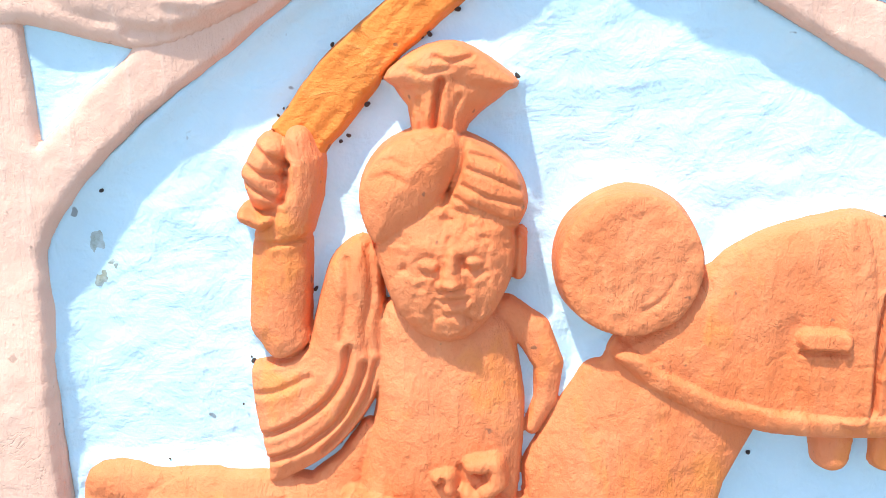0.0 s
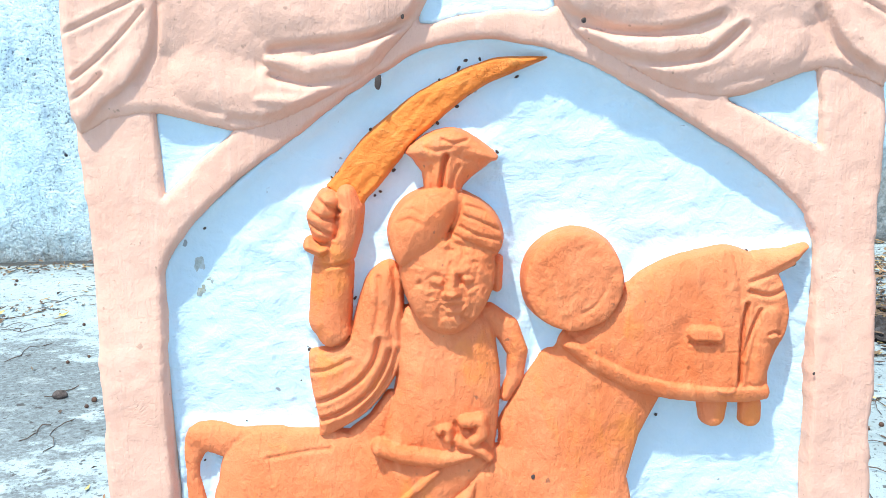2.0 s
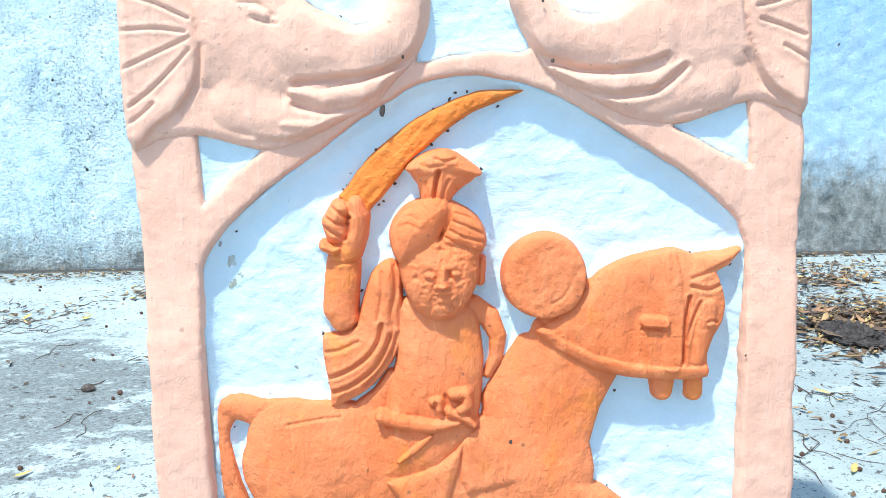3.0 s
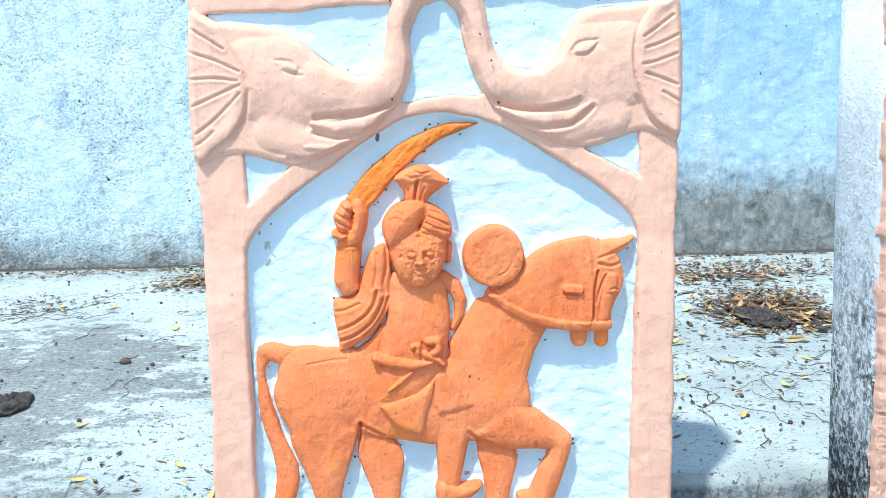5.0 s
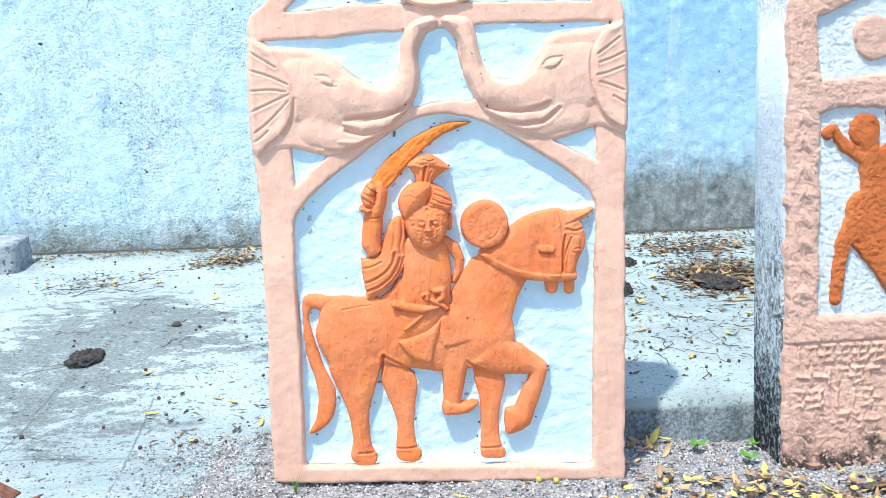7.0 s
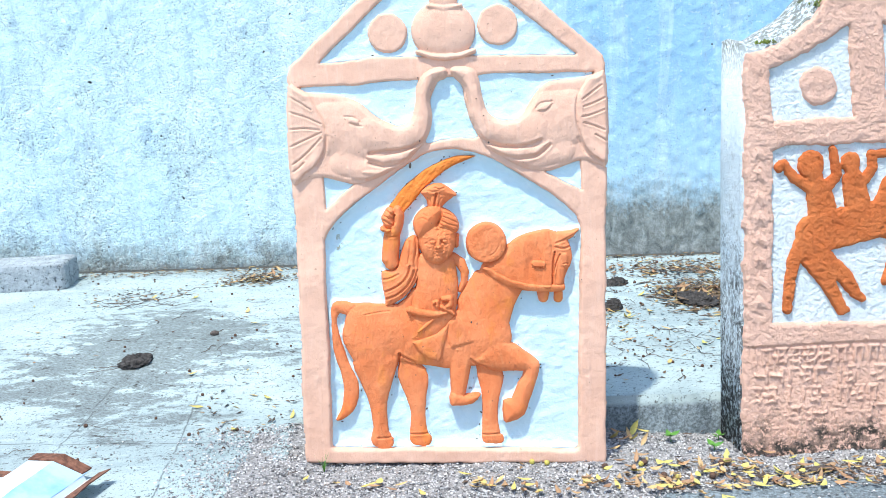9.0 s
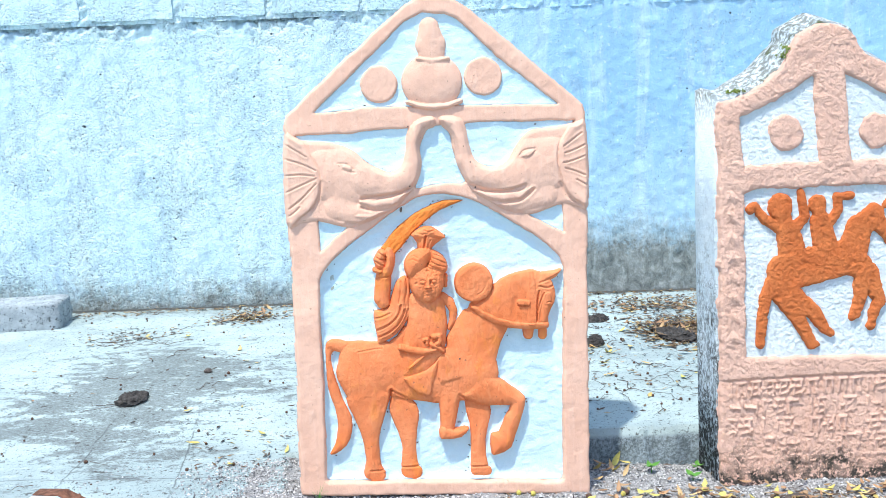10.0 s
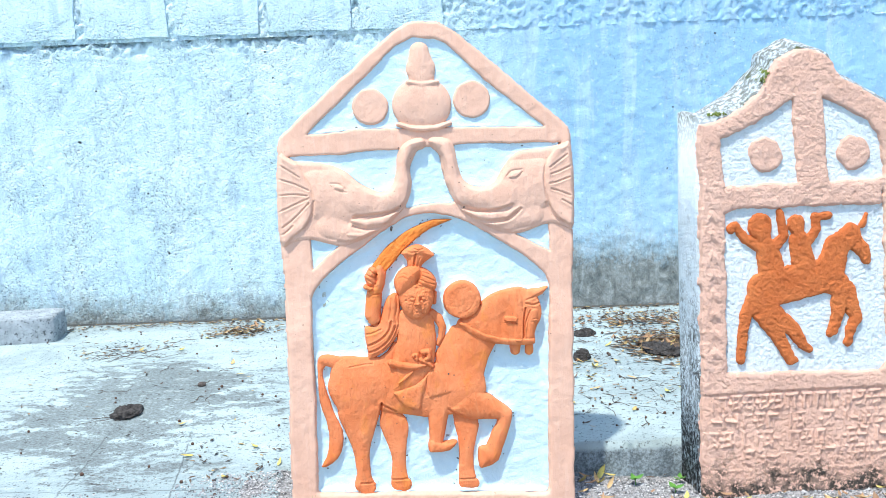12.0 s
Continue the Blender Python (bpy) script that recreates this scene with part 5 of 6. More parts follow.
extruded("slab", ROUGH_OUT, 0.0185, 0.178, stone_side, stone_two, 0.009, "whitewashed stone body, blackened at the foot", 0.009, 0.034, 4)
carve("panel", (0.70, 1.26, 0.18, 1.03), 0.0024, lambda x, s: -0.0125 + 0.0015 - 0.0018 * np.abs(rough_noise(x + 0.4 * s, s, 62, 141, 4)) - 0.0016 * np.clip(rough_noise(x, s, 140, 142, 3), 0, 1) - 4 * np.maximum(area_dist(x, s, ROUGH_OUT) + 0.02, 0), rough_blue, stone_two, -0.022, "pale blue pitted ground of the relief")
carve("frame", (0.66, 1.26, -0.13, 1.10), 0.0019, rough_frame, rough_pink, stone_two, -0.0215, "rough pink frame, crossbar, post and inscribed base")
for chain in ([(0.894, 0.795, 0.0451)], [(1.13, 0.791, 0.0449)]):
    cx, cs, cr = chain[0]
    carve("disc", (cx - 0.06, cx + 0.06, cs - 0.06, cs + 0.06), 0.0032, lambda x, s: -0.014 + swell(limb_dist(x, s, chain) + 0.003 * rough_noise(x, s, 40, 151, 2), 0.011, 0.010, 0.6) + 0.002 * rough_noise(x, s, 50, 152), rough_pink, stone_two, -0.016, "worn pink disc")
OLD_RIDERS = [
    [(0.888, 0.556, 0.021), (0.877, 0.592, 0.022)], [(0.977, 0.570, 0.019), (0.973, 0.600, 0.018)],
    [(0.858, 0.429, 0.0213), (0.831, 0.372, 0.0165), (0.819, 0.305, 0.0136), (0.814, 0.256, 0.0126)],
    [(0.883, 0.437, 0.0485), (0.961, 0.453, 0.0485), (1.04, 0.468, 0.0466), (1.079, 0.447, 0.0339)],
    [(0.882, 0.389, 0.0407), (0.915, 0.319, 0.0213), (0.938, 0.27, 0.0165), (0.949, 0.247, 0.0136), (0.965, 0.247, 0.0087)],
    [(0.911, 0.368, 0.0291), (0.959, 0.327, 0.0194), (0.983, 0.287, 0.0155), (0.999, 0.274, 0.0107)],
    [(1.088, 0.418, 0.0252), (1.077, 0.36, 0.0165), (1.067, 0.322, 0.0145), (1.057, 0.313, 0.0116)],
    [(1.103, 0.427, 0.0252), (1.128, 0.356, 0.0175), (1.111, 0.31, 0.0136), (1.104, 0.288, 0.0116)],
    [(1.059, 0.477, 0.0407), (1.08, 0.544, 0.0349), (1.12, 0.58, 0.0262)],
    [(1.115, 0.571, 0.0272), (1.149, 0.536, 0.0194), (1.161, 0.506, 0.0126)],
    [(1.15, 0.6, 0.0097), (1.161, 0.627, 0.0048)],
    [(0.903, 0.484, 0.0369), (0.895, 0.542, 0.031)],
    [(0.874, 0.605, 0.032), (0.875, 0.612, 0.032)],
    [(0.87, 0.553, 0.0145), (0.832, 0.579, 0.0136), (0.809, 0.613, 0.0116), (0.799, 0.604, 0.0136)],
    [(0.914, 0.551, 0.0145), (0.939, 0.579, 0.0136), (0.93, 0.627, 0.0116), (0.928, 0.641, 0.0097)],
    [(0.987, 0.519, 0.033), (0.978, 0.567, 0.0272)],
    [(0.972, 0.608, 0.0233), (0.972, 0.613, 0.0233)],
    [(1.004, 0.564, 0.0136), (1.027, 0.594, 0.0116), (1.025, 0.626, 0.0116), (1.06, 0.629, 0.0097)],
]

def old_riders(x, s):
    wob = 0.0022 * rough_noise(x, s, 50, 161, 4)
    h = np.full(x.shape, -1.0)
    for chain in OLD_RIDERS:
        h = blend(h, swell(limb_dist(x, s, chain) + wob, 0.0125, 0.014, 0.62), 0.004)
    return h * 1.2 - 0.0150 - 0.0018 * np.abs(rough_noise(x + 0.4 * s, s, 62, 162, 4)) - 0.0018 * np.clip(rough_noise(x, s, 140, 163, 3), 0, 1)


carve("carved_rider", (0.75, 1.20, 0.20, 0.76), 0.002, old_riders, rough_orange, stone_two, -0.026, "worn orange relief of two riders on a horse")


# ---- loose things ----
def moss_clump(at, wide, count, seed):
    r = np.random.default_rng(seed)
    verts, faces = [], []
    for _ in range(count):
        c = np.array(at) + r.normal(0, 1, 3) * wide
        n = len(verts)
        for a in range(3):
            w = a * 2.1 + r.uniform(0, 1)
            verts.append((c[0] + 0.004 * math.cos(w), c[1] + 0.004 * math.sin(w), c[2]))
        verts.append((c[0] + r.normal(0, 0.002), c[1] + r.normal(0, 0.002), c[2] + r.uniform(0.004, 0.009)))
        faces += [(n, n + 1, n + 3), (n + 1, n + 2, n + 3), (n + 2, n, n + 3)]
    return verts, faces


for (px, ps), wide in (([(0.775, 0.892)][0], (0.012, 0.022, 0.002)), ([(0.888, 0.974)][0], (0.003, 0.024, 0.005)), ([(0.9, 0.992)][0], (0.002, 0.020, 0.006))):
    v, f = moss_clump((px + 0.006, 0.060, ps + 0.012), wide, 240, int(px * 1000))
    mesh_object("moss", v, f, moss_mat, stone_two, "small green moss cushion", False)

# gravel
def scatter_pebbles():
    r = np.random.default_rng(17)
    octa = np.array([(1, 0, 0), (-1, 0, 0), (0, 1, 0), (0, -1, 0), (0, 0, 1), (0, 0, -1)], float)
    tri = np.array([(0, 2, 4), (2, 1, 4), (1, 3, 4), (3, 0, 4), (2, 0, 5), (1, 2, 5), (3, 1, 5), (0, 3, 5)])
    n = 62000
    x, y = r.uniform(-1.0, 1.5, n), r.uniform(-0.55, 0.24, n)
    d = rough_noise(x, y, 5, 171)
    on_left = np.clip((-0.38 - x) / 0.35, 0, 1)
    keep = r.uniform(0, 1, n) > on_left * (1.0 - 0.13 * np.clip(d + 0.2, 0, 1))
    keep &= ~((np.abs(x + 0.01) < 0.35) & (y > 0.02)) & ~((x > 0.72) & (y > 0.06))
    front = (y < -0.19) & (x > 0.45)
    keep &= ~front | (r.uniform(0, 1, n) < 0.05)
    keep &= ~((x < 0.42) & (y < -0.36 + 0.06 * d)) | (r.uniform(0, 1, n) < 0.3)
    x, y = x[keep], y[keep]
    ground_z = np.where(x < -0.425, np.maximum(slab_level(x, y), gravel_level(x, y)), gravel_level(x, y))
    ground_z = np.where((x > 0.40) & (y < -0.18), np.maximum(ground_z, -0.096), ground_z)
    size = 0.0018 + 0.0040 * r.beta(1.4, 4.0, len(x))
    z = ground_z + size * r.uniform(-0.1, 0.7, len(x))
    shape = octa[None] * size[:, None, None] * r.uniform(0.65, 1.3, (len(x), 6, 1)) * r.uniform(0.7, 1.3, (len(x), 1, 3))
    turn = r.uniform(0, np.pi, len(x))
    c, s_ = np.cos(turn)[:, None], np.sin(turn)[:, None]
    v = np.stack([shape[..., 0] * c - shape[..., 1] * s_, shape[..., 0] * s_ + shape[..., 1] * c, shape[..., 2] * 0.8], -1)
    v += np.stack([x, y, z], 1)[:, None]
    f = tri[None] + 6 * np.arange(len(x))[:, None, None]
    return v.reshape(-1, 3).tolist(), f.reshape(-1, 3).tolist()


tagged(terrain("gravel_bed", grid_lines(-0.75, -0.7, 1.5, 1.55, 0.012), grid_lines(-1.2, -0.55, 0.25, 0.26, 0.012), lambda x, y: gravel_level(x, y) + 0.003 * rough_noise(x, y, 60, 175) - 0.08 * np.clip((x - 0.42) / 0.03, 0, 1) * np.clip((-0.185 - y) / 0.02, 0, 1) - 0.5 * np.clip(-0.52 - x, 0, 1), grit, -0.2), "bed of grey grit under loose gravel", kind="structure")
v, f = scatter_pebbles()
tagged(mesh_object("gravel", v, f, pebbles_mat, None, "", False), "loose small grey and white gravel at the stones' feet", "gravel", kind="stuff")


# leaves, berries, twigs, dung
def leaf_mesh(name, long, wide, fold, curl, mat):
    verts, faces = [], []
    n = 7
    for k in range(n):
        t = k / (n - 1)
        w = wide * math.sin(math.pi * min(1, t ** 0.8)) ** 0.9 * (1 - 0.25 * t) + 0.0004
        up = curl * (t - 0.4) ** 2 * long
        verts += [((t - 0.5) * long, -w, up + fold * w), ((t - 0.5) * long, 0, up), ((t - 0.5) * long, w, up + fold * w * 0.8)]
    for k in range(n - 1):
        a = 3 * k
        faces += [(a, a + 3, a + 4, a + 1), (a + 1, a + 4, a + 5, a + 2)]
    m = len(verts)
    verts += [(-0.5 * long, -0.0006, 0), (-0.5 * long, 0.0006, 0), (-0.72 * long, 0, 0.002)]
    faces.append((m, m + 2, m + 1))
    me = bpy.data.meshes.new(name)
    me.from_pydata(verts, [], faces)
    me.materials.append(mat)
    me.polygons.foreach_set("use_smooth", np.ones(len(me.polygons), bool))
    return me


fresh_leaves = [leaf_mesh("fallen_leaf", 0.042, 0.0075, 0.3, 0.5, yellow_leaf), leaf_mesh("fallen_leaf", 0.033, 0.0090, 0.2, 0.7, yellow_leaf), leaf_mesh("fallen_leaf", 0.046, 0.0065, 0.4, 0.35, yellow_leaf)]
brown_leaves = [leaf_mesh("dry_leaf", 0.040, 0.006, 0.7, 0.8, dry_leaf), leaf_mesh("dry_leaf", 0.030, 0.0075, 0.5, 1.0, dry_leaf), leaf_mesh("dry_leaf", 0.034, 0.0045, 0.9, 0.5, dry_leaf)]


def ground_at(x, y):
    x, y = np.array(float(x)), np.array(float(y))
    if float(platform(x, y)) > -0.1:
        z = float(platform(x, y))
        if x < -0.425 and y < 0.2:
            z = max(z, float(slab_level(x, y)))
        return z
    z = float(gravel_level(x, y)) + 0.004
    return max(z, -0.096) if x > 0.4 and y < -0.18 else z


def drop_leaf(x, y, meshes, label, group, tilt=0.25, size=1.0, up=0.004):
    me = meshes[rng.integers(len(meshes))]
    ob = tagged(new(me.name.split(".")[0], me), label, "leaf", group)
    ob.matrix_world = Matrix.LocRotScale((x, y, ground_at(x, y) + up), Euler((rng.normal(0, tilt), rng.normal(0, tilt), rng.uniform(0, 6.28))), (size,) * 3)


YELLOW = "yellow fallen leaf lying on the gravel"
for _ in range(70):
    drop_leaf(rng.uniform(0.40, 1.3), rng.normal(-0.115, 0.05), fresh_leaves, YELLOW, "leaves on the gravel", 0.16, rng.uniform(0.7, 1.1), 0.006)
for _ in range(110):
    drop_leaf(rng.uniform(0.36, 1.3), rng.normal(-0.09, 0.07), brown_leaves, "curled brown dry leaf on the gravel", "leaves on the gravel", 0.2, rng.uniform(0.7, 1.1), 0.006)
for x, y in ((-0.30, -0.12), (-0.22, -0.14), (-0.20, -0.12), (-0.15, -0.13), (-0.37, -0.11), (0.02, -0.14), (0.05, -0.15), (0.08, -0.12), (0.11, -0.15), (0.04, -0.13), (0.0, -0.10), (0.17, -0.17), (0.28, -0.15), (0.31, -0.13), (0.35, -0.15), (0.14, -0.11), (-0.10, -0.18)):
    drop_leaf(x, y, fresh_leaves, YELLOW, "leaves on the gravel", 0.16, rng.uniform(0.7, 1.0), 0.006)
for x, y in ((-0.27, -0.13), (-0.21, -0.15), (0.03, -0.13), (0.06, -0.14), (0.09, -0.15), (0.27, -0.16), (0.30, -0.15), (0.33, -0.13), (0.36, -0.12), (-0.17, -0.16), (0.21, -0.18), (0.13, -0.17), (0.02, -0.16), (0.29, -0.13)):
    drop_leaf(x, y, brown_leaves, "curled brown dry leaf on the gravel", "leaves on the gravel", 0.2, rng.uniform(0.8, 1.2), 0.006)
for x, y in ((0.40, 0.15), (0.44, 0.17), (0.42, 0.12), (0.45, 0.14), (0.48, 0.19), (0.41, 0.18), (0.47, 0.12)):
    drop_leaf(x, y, fresh_leaves + brown_leaves, "yellow and brown leaf against the step", "leaves on the gravel", 0.6, 1.0, 0.008)
for k in range(22):
    cx, cy = rng.uniform(0.15, 1.30), -0.175 + rng.normal(0, 0.022) + 0.03 * (k % 3)
    for _ in range(4):
        drop_leaf(cx + rng.normal(0, 0.035), cy + rng.normal(0, 0.020), fresh_leaves if rng.uniform() < 0.33 else brown_leaves, "yellow or tan leaf lying in a drift on the gravel", "leaves on the gravel", 0.16, rng.uniform(0.65, 1.0), 0.005 + rng.uniform(0, 0.006))
for _ in range(46):
    drop_leaf(rng.normal(0.90, 0.075), rng.normal(1.20, 0.075), brown_leaves + fresh_leaves[1:2], "brown fallen leaf in the drift round the dung", "leaves on the platform", 0.35, rng.uniform(0.8, 1.25), 0.006 + rng.uniform(0, 0.008))
for _ in range(22):
    drop_leaf(rng.normal(0.57, 0.06), rng.normal(1.02, 0.09), brown_leaves + fresh_leaves, "brown or yellow fallen leaf on the platform", "leaves on the platform", 0.25, rng.uniform(0.75, 1.1), 0.004)
for _ in range(22):
    drop_leaf(rng.normal(0.85, 0.14), rng.normal(1.62, 0.05), brown_leaves, "brown fallen leaf near the wall", "leaves on the platform", 0.25, rng.uniform(0.8, 1.2), 0.004)
for _ in range(24):
    drop_leaf(rng.normal(-0.72, 0.06), rng.normal(1.75, 0.05), brown_leaves, "tan fallen leaf in a drift by the wall", "leaves on the platform", 0.3, rng.uniform(0.9, 1.35), 0.006)
SCATTERED = [(-0.53, 0.417), (-0.711, 1.247), (-0.59, 0.21), (-0.777, 0.605), (-1.108, 1.509), (-0.961, 0.702), (0.77, 0.648), (0.832, 0.69), (0.692, 0.822), (0.703, 1.242), (0.623, 0.487), (0.553, 0.716), (-0.445, 0.29), (-0.723, 0.377), (-0.945, 1.49), (-0.869, 1.651), (0.688, 1.023), (0.98, 1.465), (0.883, 1.698), (1.046, 1.325)]
for x, y in SCATTERED:
    drop_leaf(x, y, fresh_leaves, "yellow leaf lying on the concrete platform", "leaves on the platform", 0.18, rng.uniform(0.75, 1.05), 0.004)
for _ in range(26):
    drop_leaf(rng.uniform(0.42, 1.05), rng.uniform(0.3, 1.85), fresh_leaves + brown_leaves, "withered leaf lying on the concrete platform", "leaves on the platform", 0.12, rng.uniform(0.45, 0.8), 0.003)
for _ in range(14):
    drop_leaf(rng.uniform(-1.9, -0.4), rng.uniform(0.1, 1.85), fresh_leaves + brown_leaves, "withered leaf lying on the concrete platform", "leaves on the platform", 0.12, rng.uniform(0.35, 0.65), 0.003)


def litter(name, centre, reach, count, label, seed, size=1.0):
    """A drift of leaf crumbs and small sticks."""
    r = np.random.default_rng(seed)
    verts, faces = [], []
    for _ in range(count):
        x, y = centre[0] + r.normal(0, reach[0]), centre[1] + r.normal(0, reach[1])
        y = min(y, 1.90 - 0.053 * x)
        z = ground_at(x, y) + abs(r.normal(0, 0.006)) + 0.001
        a, b, w = r.uniform(0, 6.28), r.uniform(0.006, 0.017) * size, r.uniform(0.0015, 0.005) * size
        ca, sa = math.cos(a), math.sin(a)
        n = len(verts)
        t1, t2 = r.uniform(-0.003, 0.004, 2)
        for u, v_, dz in ((-b, 0, t1), (0, -w, 0), (b, 0, t2), (0, w, 0.001)):
            verts.append((x + u * ca - v_ * sa, y + u * sa + v_ * ca, z + dz))
        faces += [(n, n + 1, n + 2), (n, n + 2, n + 3)]
    return tagged(mesh_object(name, verts, faces, litter_mat, None, "", False), label, "leaf litter", kind="stuff")


def litter_skin():
    n = Nodes("litter_skin", rough=0.85)
    return n.done(n.ramp(n.island(), (0.0, (0.035, 0.03, 0.028)), (0.5, (0.11, 0.08, 0.06)), (0.85, (0.27, 0.18, 0.09)), (1.0, (0.46, 0.36, 0.15))))


litter_mat = litter_skin()
for centre, reach, count in (([(0.923, 1.265)][0], (0.10, 0.12), 1100), ([(0.979, 1.665)][0], (0.25, 0.07), 700), ([(-0.761, 1.756)][0], (0.07, 0.06), 420), ([(-1.174, 1.534)][0], (0.11, 0.06), 150), ([(0.703, 0.798)][0], (0.2, 0.25), 200), ([(-1.092, 1.118)][0], (0.5, 0.5), 90), ((-0.9, 1.93), (0.8, 0.035), 800), ((0.8, 1.86), (0.3, 0.03), 260), ([(-0.557, 0.314)][0], (0.10, 0.12), 50)):
    litter("leaf_litter", centre, reach, count, "drift of dry leaf crumbs on the concrete platform", int(count + abs(centre[0]) * 100))
litter("leaf_litter", [(0.924, 1.178)][0], (0.085, 0.085), 420, "heap of brown and yellowed fallen leaves round the dung", 77, 2.1)
litter("leaf_litter", [(0.927, 1.587)][0], (0.14, 0.04), 110, "scatter of brown fallen leaves near the wall", 78, 1.8)
litter("leaf_litter", (0.8, -0.10), (0.30, 0.045), 240, "brown leaf crumbs among the gravel", 9, 1.1)


def dung_pat(at, wide, high, label, seed):
    bm = bmesh.new()
    bmesh.ops.create_icosphere(bm, subdivisions=5, radius=1)
    for v in bm.verts:
        rr, around = math.hypot(v.co.x, v.co.y), math.atan2(v.co.y, v.co.x)
        coil = 0.26 * math.sin(v.co.x * 26 + 5 * v.co.y + 2.5 * math.sin(v.co.y * 4 + seed)) * max(v.co.z, 0.15) + 0.16 * math.sin(rr * 17 + around)
        k = 1 + 0.16 * noise.noise(v.co * 1.6 + Vector((seed, 0, 0))) + 0.14 * noise.noise(v.co * 4 + Vector((0, seed, 0))) + 0.08 * noise.noise(v.co * 11 + Vector((0, 0, seed)))
        v.co = Vector((v.co.x * wide * k, v.co.y * wide * 0.75 * k, max(v.co.z, -0.25) * high * k + coil * high))
    ob = part("dung_pat", bm, dung_mat, None, label, True)
    ob.location = (at[0], at[1], ground_at(*at) + high * 0.2)
    ob.rotation_euler = (0, 0, seed)
    tagged(ob, "", "dung", "dung pats")


dung_pat([(-0.973, 0.719)][0], 0.060, 0.018, "dark dried dung pat on the concrete platform", 1.3)
dung_pat([(0.874, 1.133)][0], 0.085, 0.022, "large dark dung pat among leaf litter", 2.1)
dung_pat([(0.645, 1.416)][0], 0.045, 0.018, "small dark dung pat on the platform", 3.7)
dung_pat([(0.573, 1.088)][0], 0.042, 0.022, "small dark dung pat on the platform", 4.4)

berry = bmesh.new()
bmesh.ops.create_icosphere(berry, subdivisions=2, radius=0.0075)
for v in berry.verts:
    v.co *= 1 + 0.14 * noise.noise(v.co * 260)
berry_mesh = bpy.data.meshes.new("dry_berry")
berry.to_mesh(berry_mesh)
berry.free()
berry_mesh.materials.append(berry_mat)
ripe_mesh = berry_mesh.copy()
ripe_mesh.materials.clear()
ripe_mesh.materials.append(yellow_berry)


def lay_berry(x, y, ripe=False, size=1.0):
    ob = tagged(new("ripe_berry" if ripe else "dry_berry", ripe_mesh if ripe else berry_mesh), "small yellow-green berry lying on the gravel" if ripe else "small dark shrivelled berry on the ground", "berry", "fallen berries")
    ob.matrix_world = Matrix.LocRotScale((x, y, ground_at(x, y) + 0.005 * size), Euler(tuple(rng.uniform(0, 6, 3))), (size,) * 3)


for x, y in [(-1, 0.285), (-0.707, 0.951), (-0.554, 0.836), (-0.472, 0.552), (-0.791, 0.628), (-1.052, 0.883), (-0.705, 0.195), (-0.617, 0.193), (-0.583, 0.213), (-1.181, 1.814), (-0.721, 0.461), (-1.057, 2.063), (-1.398, 1.774), (0.676, 1.127), (0.634, 0.489), (0.67, 0.704), (0.871, 1.732), (0.867, 1.555), (0.716, 1.423), (0.707, 0.443), (0.641, 0.412), (0.562, 0.554), (0.554, 0.857), (0.874, 0.801), (0.566, 0.697)]:
    lay_berry(x, y, False, rng.uniform(0.5, 0.85))
for _ in range(70):
    lay_berry(rng.uniform(0.42, 1.1), rng.uniform(0.35, 1.8), False, rng.uniform(0.25, 0.6))
for _ in range(75):
    lay_berry(rng.uniform(-1.9, -0.42), rng.uniform(-0.1, 1.85), False, rng.uniform(0.25, 0.6))
for x, y in [(0.168, -0.011), (0.203, -0.019)] + [(0.43, -0.03), (0.50, -0.11)]:
    lay_berry(x, y, True, 0.9)
for x, y in ((0.47, -0.10), (0.44, -0.02), (0.34, -0.05), (0.62, -0.05), (1.05, -0.08), (0.58, -0.12)):
    lay_berry(x, y, False, 1.1)


def twig(points, thick, label="thin dry twig lying on the platform"):
    c = bpy.data.curves.new("twig", "CURVE")
    c.dimensions, c.bevel_depth, c.bevel_resolution, c.resolution_u = "3D", thick, 1, 3
    sp = c.splines.new("POLY")
    sp.points.add(len(points) - 1)
    for p, q in zip(sp.points, points):
        p.co = (*q, 1)
        p.radius = rng.uniform(0.6, 1.1)
    c.materials.append(twig_mat)
    ob = new("twig", c)
    me = bpy.data.meshes.new_from_object(ob)
    bpy.data.objects.remove(ob)
    tagged(new("twig", me), label, "twig", "fallen twigs")


def lay_twig(x, y, long, turn, thick=0.0012):
    pts = []
    for k in range(7):
        t = k / 6 - 0.5
        bend = 0.10 * long * math.sin(k * 1.3 + x * 30)
        px, py = x + t * long * math.cos(turn) - bend * math.sin(turn), y + t * long * math.sin(turn) + bend * math.cos(turn)
        pts.append((px, py, ground_at(px, py) + 0.003 + 0.003 * math.sin(k * 2.1 + y * 20)))
    twig(pts, thick)


